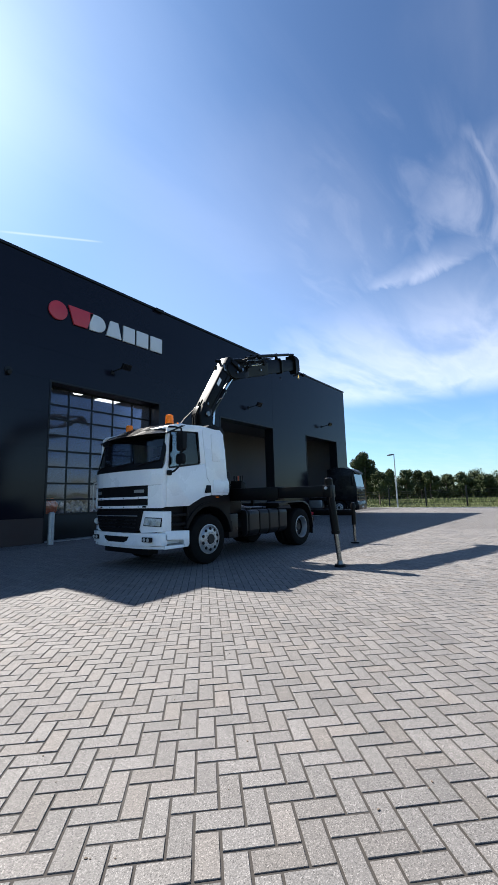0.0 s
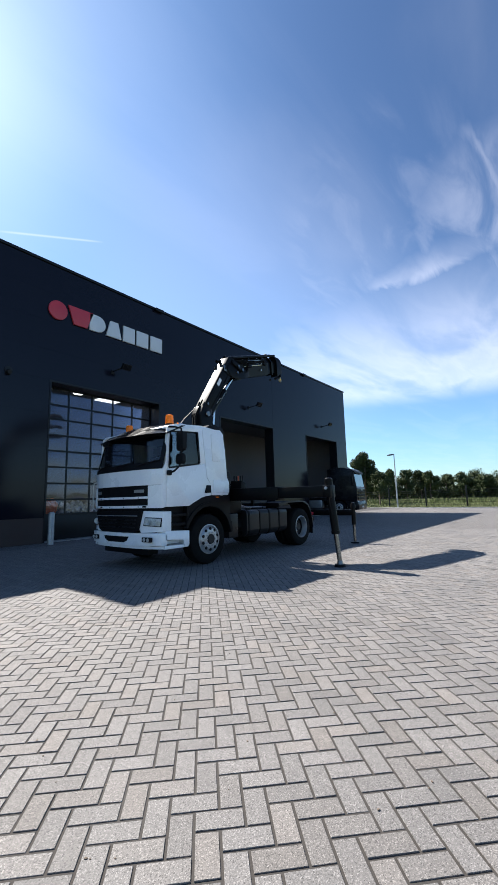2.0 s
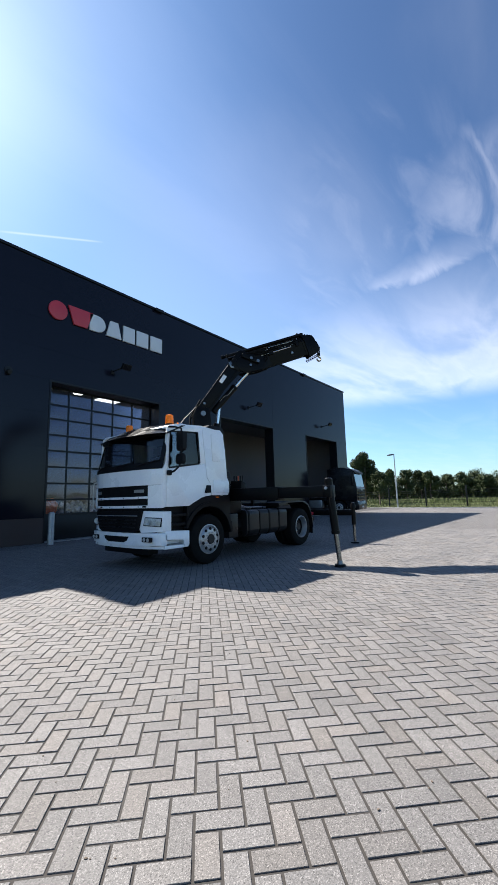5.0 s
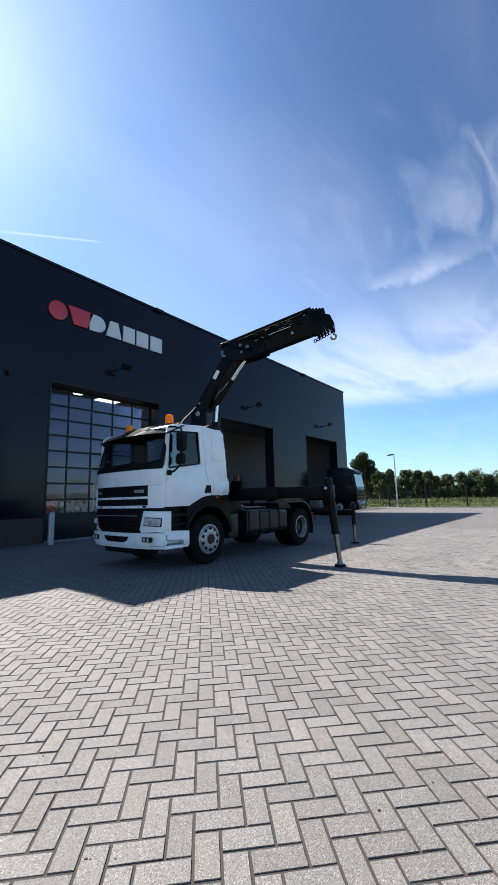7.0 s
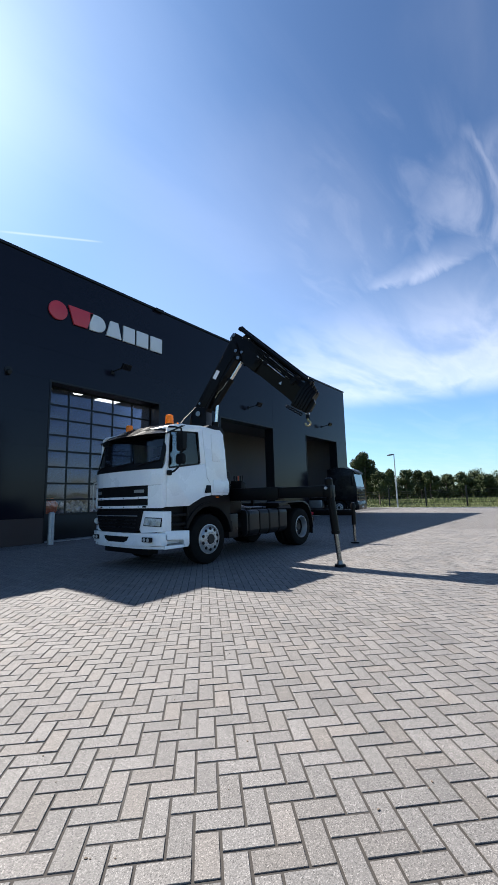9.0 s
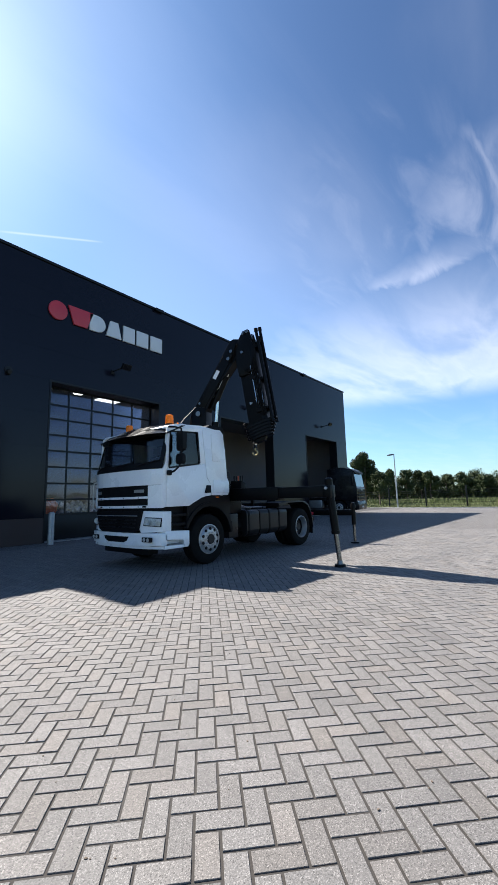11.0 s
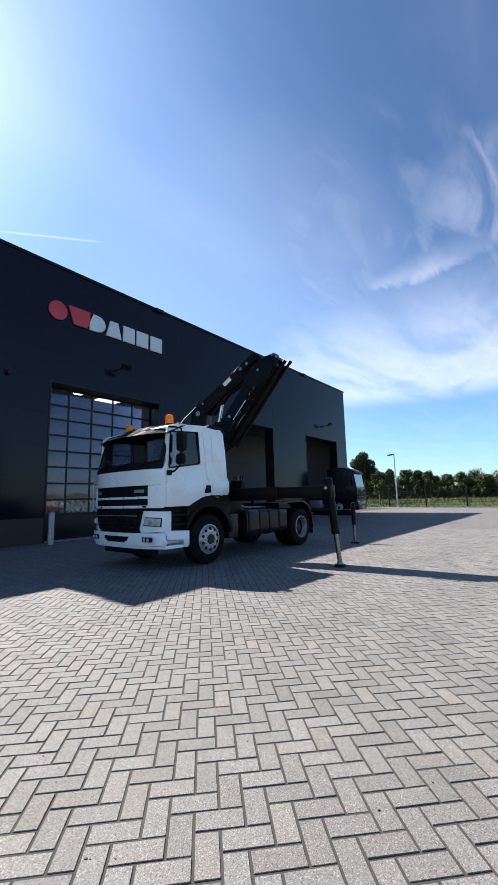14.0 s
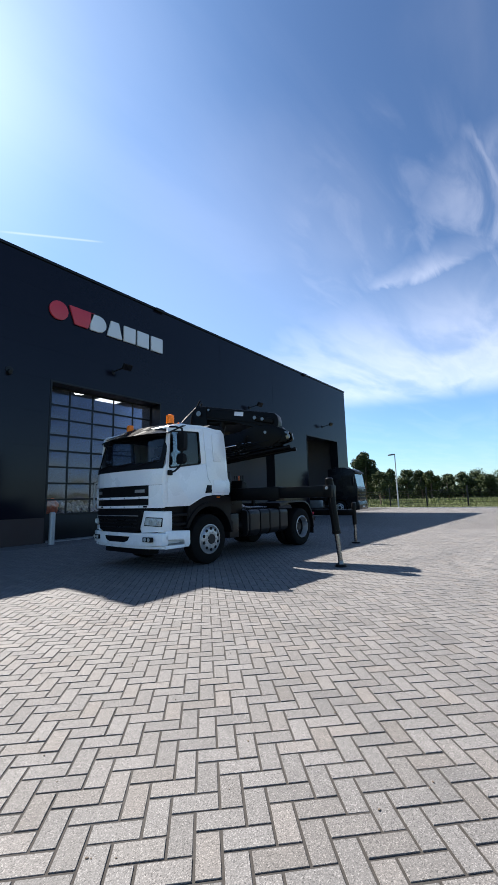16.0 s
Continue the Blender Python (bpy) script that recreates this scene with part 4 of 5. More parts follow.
    part("tank", bx(B(), 7.3, 8.9, TY1 - 0.58, TY1 - 0.04, 0.46, 1.0, 0.07, 3), M_BLACKP, e, "dark grey fuel tank")
    part("ladder", bx(B(), 6.84, 6.88, TY0 + 0.08, TY0 + 0.5, 0.45, 1.6, 0.01), M_CHASSIS, e)
    part("air_intake", bx(B(), 6.72, 6.95, TY0 + 0.1, TY0 + 0.45, 1.45, 1.98, 0.05), M_BLACKP, e, "black air intake stack")
    part("exhaust", cyl(B(), (6.85, TY1 - 0.3, 1.0), (6.85, TY1 - 0.3, 2.7), 0.08, seg=14), M_ALU, e)
    # rear mudguards, lights, fifth wheel plate
    for y0, y1 in ((TY0, TY0 + 0.62), (TY1 - 0.62, TY1)):
        pts = [(8.80, 1.10), (8.74, 1.205), (9.2, 1.235), (9.83, 1.245), (10.08, 1.23), (10.28, 1.14), (10.42, 0.98), (10.52, 0.72), (10.545, 0.45), (10.51, 0.45), (10.485, 0.71), (10.39, 0.96), (10.26, 1.11), (10.07, 1.195), (9.83, 1.21), (9.2, 1.20), (8.84, 1.12)]
        part("mudguard", prism(B(), pts, y0, y1, "y", 0.006), M_TANK, e, "black rear mudguard")
        part("mud_flap", bx(B(), 10.515, 10.535, y0 + 0.02, y1 - 0.02, 0.28, 0.8), M_RUBBER, e)
        part("tail_lamp", bx(B(), 10.74, 10.8, y0 + 0.12, y0 + 0.4, 0.8, 0.88, 0.015), M_RED, e, "red tail lamp")
    part("coupling_plate", prism(B(), ((8.9, TYC - 0.25), (9.3, TYC - 0.45), (10.0, TYC - 0.45), (10.4, TYC - 0.28), (10.4, TYC - 0.08), (10.0, TYC), (10.4, TYC + 0.08), (10.4, TYC + 0.28), (10.0, TYC + 0.45), (9.3, TYC + 0.45), (8.9, TYC + 0.25)), 1.13, 1.2, "z", 0.01), M_CHASSIS, e, "greasy dark coupling plate")
    part("rear_beam", bx(B(), 10.6, 10.8, TY0 + 0.1, TY1 - 0.1, 0.62, 0.74, 0.02), M_CHASSIS, e)
    for k in range(5):
        x = 6.84 + 0.07 * k
        part("air_line", tube(B(), ((x, TY0 + 0.35, 1.9 - 0.06 * k), (x + 0.1, TY0 + 0.22, 1.5), (x + 0.2, TY0 + 0.3, 1.22 + 0.03 * (k % 2)), (x + 0.45, TY0 + 0.5, 1.16), (x + 0.6, TY0 + 0.7, 1.12)), 0.014, 6), M_RUBBER, e)
    part("coil_holder", tube(B(), [(6.86 + 0.10 * math.cos(a) + 0.012 * a, TY0 + 0.22, 1.28 + 0.10 * math.sin(a)) for a in [0.5 * k for k in range(38)]], 0.012, 6), M_BLACKP, e, "black coiled trailer line")
    part("catwalk_edge", bx(B(), 6.82, 8.7, TY0 + 0.56, TY0 + 0.60, 1.08, 1.13, 0.006, 1), M_TREAD, e, "grey worn walkway edge")
    for x in (7.25, 8.9):
        part("frame_bracket", prism(B(), ((x - 0.06, 0.98), (x + 0.06, 0.98), (x + 0.04, 1.14), (x - 0.04, 1.14)), TY0 + 0.3, TY0 + 0.7, "y", 0.006), M_CHASSIS, e)
    part("air_dryer", cyl(B(), (9.28, TY0 + 0.62, 0.86), (9.28, TY0 + 0.62, 1.12), 0.08, 0.07, 16), M_TANK, e, "black air dryer canister")
    for y in (TY0 + 0.2, TY0 + 0.4):
        part("brake_canister", cyl(B(), (10.05, y + 0.3, 0.62), (10.3, y + 0.3, 0.66), 0.09, seg=16), M_CHASSIS, e)
    part("number_lamp", bx(B(), 10.79, 10.82, TY0 + 0.55, TY0 + 0.66, 0.76, 0.80, 0.006, 1), M_LABEL, e)
    part("work_platform", bx(B(), 7.75, 9.0, TYC - 0.5, TYC + 0.5, 1.0, 1.04), M_ALU, e)


white_truck()

# ---- the loader crane ----
CX, CY, ZA, RA, L1 = 7.15, 7.155, 3.52, -0.05, 2.03
HX, HZ = 1.88, -0.32
crane = thing("loader_crane", (CX, CY, 0), "black knuckle boom loader crane on outriggers behind the cab", "crane")
MOVING = {}


def crane_fixed():
    e = crane
    part("base", bx(B(), 6.98, 7.46, 6.2, 8.1, 1.0, 1.56, 0.02), M_CRANE, e, "black crane base frame")
    part("turret", cyl(B(), (CX, CY, 1.36), (CX, CY, 1.75), 0.3, 0.26, 24), M_CRANE, e)
    part("valve_block", bx(B(), 7.46, 7.62, 6.35, 6.75, 1.1, 1.4, 0.02), M_CHASSIS, e, "hydraulic valve block")
    for k in range(7):
        part("lever", cyl(B(), (7.56, 6.38 + k * 0.055, 1.38), (7.56, 6.36 + k * 0.055, 1.56), 0.008, seg=6), M_TUBE, e)
    # outriggers: long beam on the near side, shorter on the far side
    for y0, y1 in ((6.2, 3.66), (8.1, 10.4)):
        s = 1 if y1 > y0 else -1
        bm = part("outrigger_beam", bx(B(), 7.0, 7.22, min(y0, y0 + s * 1.4), max(y0, y0 + s * 1.4), 1.29, 1.57, 0.012), M_CRANE, e, "black outrigger box beam")
        part("inner_beam", bx(B(), 7.02, 7.20, min(y0 + s * 1.4, y1), max(y0 + s * 1.4, y1), 1.32, 1.55, 0.01), M_CRANE, bm)
        top, foot = Vector((7.12, y1 - s * 0.0, 1.66)), Vector((7.15, y1 + s * 0.14, 0.06))
        d = (foot - top).normalized()
        lg = part("outrigger_leg", cyl(B(), top, top + d * 1.03, 0.076, seg=20), M_CRANE, e, "black outrigger cylinder")
        part("leg_clamp", bx(B(), 7.01, 7.23, y1 - 0.09, y1 + 0.09, 1.31, 1.56, 0.03), M_CRANE, lg)
        part("leg_pin", cyl(B(), (6.98, y1, 1.50), (7.26, y1, 1.50), 0.03, seg=14), M_GALV, lg, "bright pin")
        part("leg_pipe", tube(B(), ((7.02, y1 - 0.06, 1.5), (7.0, y1 - 0.08, 1.2), (7.02, y1 + s * 0.04 - 0.08, 0.8)), 0.012, 6), M_RUBBER, lg)
        part("gland", cyl(B(), top + d * 0.99, top + d * 1.05, 0.084, seg=20), M_CRANE, lg)
        part("leg_head", ring(B(), [(0.01, 0.05), (0.05, 0.045), (0.078, 0.02), (0.08, -0.03), (0.076, -0.05)], top, "z", 20), M_CRANE, lg)
        part("leg_rod", cyl(B(), top + d * 1.0, foot, 0.045, seg=18), M_RODB, lg, "bright steel outrigger rod")
        part("foot_plate", cyl(B(), (foot.x, foot.y, 0.002), (foot.x, foot.y, 0.05), 0.115, 0.1, 22), M_CRANE, lg, "round foot plate")
        part("foot_ball", cyl(B(), (foot.x, foot.y, 0.05), (foot.x, foot.y, 0.12), 0.06, 0.045, 14), M_RODB, lg)
    # hydraulic tank, hoses and pipes behind the cab
    tk = part("oil_tank", bx(B(), 7.62, 8.05, 6.95, 7.85, 1.05, 1.62, 0.04), M_CHASSIS, e, "dark hydraulic oil tank")
    part("filler_cap", cyl(B(), (7.8, 7.2, 1.62), (7.8, 7.2, 1.68), 0.06, seg=14), M_ALU, tk)
    for k in range(8):
        y = 6.3 + 0.1 * k
        part("hose", tube(B(), ((7.5, y, 1.3), (7.62, y - 0.05, 1.55 + 0.03 * (k % 3)), (7.5, y + 0.12, 1.72), (7.3, y + 0.2, 1.6), (7.25, CY, 1.5)), 0.016, 6), M_RUBBER, e)
    for k in range(4):
        part("pipe", tube(B(), ((7.46, 6.25 + 0.07 * k, 1.2), (7.7, 6.25 + 0.07 * k, 1.12), (8.6, 6.3 + 0.07 * k, 1.1)), 0.012, 6), M_TUBE, e)
    part("control_stand", prism(B(), ((7.36, 1.44), (7.62, 1.44), (7.58, 1.72), (7.42, 1.78)), 6.15, 6.5, "y", 0.02), M_CHASSIS, e, "dark control stand")
    for k in range(5):
        part("knob", cyl(B(), (7.5, 6.19 + 0.065 * k, 1.75), (7.5, 6.19 + 0.065 * k, 1.9), 0.012, 0.016, 8), M_ORANGE if k == 2 else M_BLACKP, e)
    br = part("rest_bracket", bx(B(), 8.42, 8.5, 6.6, 6.68, 1.04, 1.52, 0.01), M_CHASSIS, e, "boom rest bracket")
    part("bracket_post", bx(B(), 8.42, 8.5, 7.4, 7.48, 1.04, 1.52, 0.01), M_CHASSIS, br)
    part("bracket_bar", bx(B(), 8.42, 8.5, 6.6, 7.48, 1.52, 1.58, 0.01), M_CHASSIS, br)
    # rear stabiliser
    for y, s in ((4.86, -1), (9.5, 1)):
        lg = part("rear_leg", cyl(B(), (10.9, y, 0.52), (10.9, y, 1.05), 0.06, seg=16), M_CRANE, e, "black rear stabiliser leg")
        part("leg_head", ring(B(), [(0.01, 0.1), (0.05, 0.09), (0.07, 0.03), (0.07, -0.06)], (10.9, y, 1.05), "z", 16), M_CRANE, lg)
        part("leg_rod", cyl(B(), (10.9, y, 0.05), (10.9, y, 0.54), 0.04, seg=14), M_RODB, lg, "bright steel rod")
        part("foot_plate", cyl(B(), (10.9, y, 0.002), (10.9, y, 0.04), 0.13, 0.11, 20), M_CRANE, lg)
        y0, y1 = sorted((TYC + s * 0.5, y))
        part("rear_beam", bx(B(), 10.82, 10.98, y0, y1, 0.78, 0.94, 0.01), M_CRANE, e, "black rear stabiliser beam")


crane_fixed()


def mover(name, bm, mat, label=""):
    ob = part(name, bm, mat, crane, label, raw=True)
    MOVING[name] = ob
    return ob


def sub(name, bm, mat, parent, label=""):
    return part(name, bm, mat, parent, label, raw=True)


def pin(parent, x, z, r=0.055, w=0.2):
    for s in (-1, 1):
        sub("pin", cyl(B(), (x, s * w, z), (x, s * (w + 0.03), z), r, r * 0.9, 18), M_RODB, parent, "worn steel pin head")


def crane_moving():
    # column, turning about its own axis; the boom root is forked
    col = mover("column", prism(B(), ((-0.24, 1.75), (0.24, 1.75), (0.26, 2.4), (0.16, 3.3), (0.14, 3.68), (-0.2, 3.72), (-0.3, 3.5), (-0.24, 2.6)), -0.17, 0.17, "y", 0.03), M_CRANE, "black crane column")
    pin(col, RA, ZA, 0.075, 0.19)
    sub("hose", tube(B(), ((-0.26, 0.05, 1.8), (-0.36, 0.05, 2.6), (-0.34, 0.05, 3.4), (-0.1, 0.05, 3.85)), 0.02), M_RUBBER, col)
    sub("hose", tube(B(), ((-0.26, -0.05, 1.8), (-0.38, -0.05, 2.7), (-0.36, -0.05, 3.45), (-0.1, -0.05, 3.9)), 0.02), M_RUBBER, col)
    # inner boom, along +x from its root pin
    ib = mover("inner_boom", prism(B(), ((-0.12, 0.21), (2.02, 0.17), (2.10, 0.11), (2.15, -0.02), (2.15, -0.2), (2.13, -0.36), (2.05, -0.45), (1.94, -0.45), (1.84, -0.34), (1.70, -0.21), (0.9, -0.12), (0.3, -0.13), (-0.05, -0.14), (-0.16, 0.0)), -0.15, 0.15, "y", 0.015), M_CRANE, "black inner boom")
    pin(ib, 0.25, 0.12, 0.035, 0.152)
    pin(ib, 1.98, -0.03, 0.045, 0.155)
    sub("sticker", bx(B(), 0.98, 1.22, -0.1535, -0.1505, 0.03, 0.14), M_LABEL, ib, "pale rating plate")
    sub("sticker", bx(B(), 0.98, 1.22, 0.1505, 0.1535, 0.03, 0.14), M_LABEL, ib, "pale rating plate")
    for y in (-0.16, 0.16):
        sub("boom_pipe", tube(B(), ((0.2, y, -0.06), (0.9, y, -0.09), (1.5, y, -0.1), (1.9, y, -0.2)), 0.010, 6), M_CHASSIS, ib)
    sub("boom_rib", bx(B(), -0.05, 1.6, -0.158, -0.15, 0.13, 0.15, 0.004, 1), M_CRANE, ib)
    # lift cylinder and knuckle cylinder
    mover("lift_barrel", cyl(B(), (0, 0, 0), (0.95, 0, 0), 0.095, seg=20), M_CRANE, "black lift cylinder")
    mover("lift_rod", cyl(B(), (-0.95, 0, 0), (0, 0, 0), 0.045, seg=18), M_STEEL, "bright lift cylinder rod")
    kb = mover("knuckle_barrel", cyl(B(), (0, 0, 0), (0.9, 0, 0), 0.085, seg=20), M_CRANE, "black knuckle cylinder")
    sub("feed_pipe", tube(B(), ((0.3, -0.1, 0.05), (0.5, -0.11, 0.05), (0.58, -0.12, 0.0), (0.84, -0.1, 0.0)), 0.008, 6), M_TUBE, kb)
    sub("gland", cyl(B(), (0.86, 0, 0), (0.93, 0, 0), 0.097, seg=20), M_CRANE, kb)
    mover("knuckle_rod", cyl(B(), (-1.1, 0, 0), (0, 0, 0), 0.05, seg=18), M_STEEL, "bright knuckle cylinder rod")
    lk = mover("knuckle_link", bx(B(), -0.06, 0.46, -0.24, -0.21, -0.06, 0.06, 0.02), M_CRANE, "black knuckle link plate")
    sub("link_plate", bx(B(), -0.06, 0.46, 0.21, 0.24, -0.06, 0.06, 0.02), M_CRANE, lk)
    pin(lk, 0.2, 0.0, 0.045, 0.24); pin(lk, 0.40, 0.0, 0.05, 0.24)
    # outer boom: hexagonal box from the knuckle pin, butt plates behind
    def hexa(bm, x0, x1, h0, h1, w, zc=0.08, slant=0.0):
        pr = ((-w, h0 * 0.5), (-w * 0.55, -h0), (w * 0.55, -h0), (w, h0 * 0.5), (w * 0.7, h0), (-w * 0.7, h0))
        lo = [bm.verts.new((x0 + slant * (z / h0) * 0.5, y, z + zc)) for y, z in pr]
        hi = [bm.verts.new((x1 + slant * (z / h0) * 0.5, y * h1 / h0, z * h1 / h0 + zc)) for y, z in pr]
        bm.faces.new(lo); bm.faces.new(hi[::-1])
        for k in range(6):
            bm.faces.new((lo[k], hi[k], hi[(k + 1) % 6], lo[(k + 1) % 6]))
        return bm
    ob = mover("outer_boom", hexa(B(), -0.05, 1.8, 0.25, 0.25, 0.19), M_CRANE, "black hexagonal outer boom")
    for y0, y1 in ((-0.185, -0.13), (0.13, 0.185)):
        sub("butt_plate", prism(B(), ((-0.12, -0.17), (0.3, -0.2), (0.6, -0.18), (0.6, 0.335), (-0.1, 0.335), (-0.34, 0.24), (-0.4, 0.12), (-0.34, -0.04), (-0.25, -0.12)), y0, y1, "y", 0.012), M_CRANE, ob)
    sub("butt_block", bx(B(), -0.4, 0.5, -0.13, 0.13, -0.08, 0.28, 0.02), M_CRANE, ob)
    for y0, y1 in ((-0.17, -0.145), (0.145, 0.17)):
        sub("butt_channel", prism(B(), ((-0.2, -0.1), (-0.36, -0.06), (-0.53, 0.08), (-0.53, 0.28), (-0.25, 0.32)), y0, y1, "y", 0.006), M_CRANE, ob)
        sub("end_plate", prism(B(), ((-0.46, 0.06), (-0.55, 0.09), (-0.56, 0.25), (-0.48, 0.26)), y0 - 0.008, y1 + 0.008, "y", 0.006), M_RODB, ob, "worn grey end plate")
    sub("butt_web", prism(B(), ((-0.2, -0.105), (-0.36, -0.065), (-0.54, 0.075), (-0.525, 0.09), (-0.35, -0.04), (-0.2, -0.08)), -0.145, 0.145, "y"), M_RODB, ob, "worn grey web plate")
    sub("butt_pin", cyl(B(), (-0.48, -0.19, 0.15), (-0.48, 0.19, 0.15), 0.03, seg=14), M_CRANE, ob, "dark cross pin")
    pin(ob, 0.0, 0.0, 0.04, 0.19)
    sub("sticker", prism(B(), ((1.3, -0.03), (1.38, -0.03), (1.34, 0.05)), -0.178, -0.174, "y"), M_ALU, ob, "small warning triangle")
    sub("extension_cylinder", cyl(B(), (-0.42, 0.14, 0.41), (1.62, 0.14, 0.41), 0.042, seg=14), M_CRANE, ob, "black extension cylinder")
    for x in (-0.1, 0.75, 1.5):
        sub("clamp", bx(B(), x, x + 0.07, -0.16, 0.2, 0.26, 0.40, 0.008, 1), M_CRANE, ob)
    # valves, hose guides and hoses along both sides
    for s in (-1, 1):
        for x, z, w, h in ((0.62, 0.1, 0.16, 0.12), (0.95, 0.2, 0.1, 0.09), (1.2, 0.19, 0.14, 0.07), (1.52, 0.12, 0.1, 0.16)):
            y0, y1 = sorted((s * 0.16, s * 0.225))
            sub("valve", bx(B(), x, x + w, y0, y1, z, z + h, 0.012, 1), M_CHASSIS, ob)
        for k in range(4):
            z = 0.2 + 0.045 * k
            sub("boom_hose", tube(B(), ((-0.3, s * 0.1, 0.3 + 0.02 * k), (0.1, s * 0.2, 0.34), (0.4 + 0.05 * k, s * 0.225, z), (0.9, s * 0.21, z + 0.01), (1.3, s * (0.21 + 0.01 * k), z - 0.02), (1.7, s * 0.2, z + 0.02)), 0.013, 6), M_RUBBER, ob)
    for y, z in ((-0.16, 0.27), (-0.19, 0.16)):
        sub("boom_pipe", tube(B(), ((0.4, y, z), (0.62, y - 0.02, z), (0.7, y - 0.02, z + 0.05), (1.5, y - 0.01, z + 0.04)), 0.012, 6), M_TUBE, ob)
    sub("bright_pipe", tube(B(), ((0.75, -0.2, 0.16), (1.35, -0.2, 0.16)), 0.016, 8), M_STEEL, ob)
    for k in range(3):
        sub("hose_loop", tube(B(), [(0.45 + 0.12 * math.sin(a), -0.2 - 0.02 * k, 0.08 + 0.05 * k + 0.1 * math.cos(a)) for a in (0, 0.8, 1.6, 2.4, 3.1)], 0.014, 6), M_RUBBER, ob)
    # telescopic stages, each with a collar and an eye below
    for k in range(6):
        h, w = 0.215 - 0.02 * k, 0.15 - 0.013 * k
        b = hexa(B(), 0.3 + 0.02 * k, 1.82 + 0.075 * k, h, h, w)
        st = mover("stage_%s" % "abcdef"[k], b, M_CRANE, "black telescopic boom stage")
        st.name = "boom_stage"
        x = 1.76 + 0.075 * k
        hc = 0.26 if k == 0 else 0.35 - 0.018 * k
        sub("collar", hexa(B(), x, x + 0.066, hc, hc, 0.2 if k == 0 else 0.23 - 0.012 * k, slant=-0.06), M_CRANE, st)
        sub("cylinder_bracket", bx(B(), x, x + 0.05, -0.05, 0.05, 0.2, 0.53 - 0.03 * k, 0.01, 1), M_CRANE, st)
        if k == 0:
            sub("extension_cylinder", cyl(B(), (-0.1, -0.02, 0.44), (1.8, -0.02, 0.44), 0.036, seg=12), M_CRANE, st, "black extension cylinder")
            sub("cylinder_rod", cyl(B(), (0.4, 0.14, 0.41), (1.8, 0.14, 0.41), 0.02, seg=10), M_STEEL, st, "bright cylinder rod")
        if k == 1:
            for y, z, a in ((-0.11, 0.44, -0.5), (0.07, 0.49, -0.58)):
                sub("extension_cylinder", cyl(B(), (a, y, z), (1.9, y, z), 0.04, seg=12), M_CRANE, st, "black extension cylinder")
                sub("cylinder_head", cyl(B(), (a - 0.03, y, z), (a + 0.05, y, z), 0.05, seg=10), M_CHASSIS, st)
        sub("eye", ring(B(), [(0.03, -0.012), (0.045, 0.0), (0.03, 0.012), (0.02, 0.0), (0.03, -0.012)], (x + 0.03, 0, -0.33 + 0.012 * k), "y", 14), M_CRANE, st)
    hd = sub("boom_head", prism(B(), ((2.15, 0.22), (2.28, 0.14), (2.32, -0.08), (2.26, -0.18), (2.15, -0.14)), -0.07, 0.07, "y", 0.012), M_CRANE, MOVING["stage_f"])
    # hook block
    hk = mover("hook", cyl(B(), (0, 0, -0.03), (0, 0, -0.12), 0.04, 0.05, 12), M_CRANE, "swivel crane hook")
    sub("shackle", ring(B(), [(0.04, -0.012), (0.055, 0), (0.04, 0.012), (0.028, 0), (0.04, -0.012)], (0, 0, 0.0), "y", 14), M_STEEL, hk)
    pts = [(0.0, 0, -0.10), (0.0, 0, -0.17)] + [(0.06 * math.sin(a), 0, -0.23 + 0.06 * math.cos(a)) for a in [0.3 + 0.42 * k for k in range(12)]]
    sub("hook_bow", tube(B(), pts, 0.022, 10), M_BRASS, hk, "worn steel hook")


crane_moving()

# slew, inner boom and outer boom angles (degrees) and extension (metres) by time
SLEW = ((0, 2.5), (3.3, 2.5), (3.8, 0), (4.2, -5.5), (4.8, -26), (5.6, -58), (6.3, -71), (6.9, -74), (16, -74))
INNER = ((0, 58), (4.2, 57), (5.5, 56), (6.3, 55.5), (7, 58.5), (13.05, 58.5), (13.5, 48.6), (14, 38.3), (14.5, 26.5), (15, 15.3), (15.5, 2.8), (16, -10))
OUTER = ((0, 17.5), (3.4, 17.5), (4.2, 19.5), (5.2, 21), (6.3, 19.6), (7, 11.6), (7.5, -2.8), (8, -17.2), (8.5, -31.2), (9.2, -48), (10.2, -68), (11.3, -86), (12.5, -106), (13.1, -113), (13.5, -118), (14, -127), (14.5, -138), (15, -149), (15.5, -161), (16, -173))
# place of the link pin in the outer boom by the angle between the booms
LINK = ((-175, 0.3, -0.42), (-146, 0.05, -0.36), (-107, -0.1, -0.12), (-80, -0.15, 0.12), (-52, 0.06, 0.12), (-40, 0.2, 0.06))
REACH = ((0, 1.9), (0.5, 1.55), (1, 1.15), (1.5, 0.8), (2, 0.5), (2.5, 0.25), (3, 0.05), (3.3, 0.0), (16, 0.0))


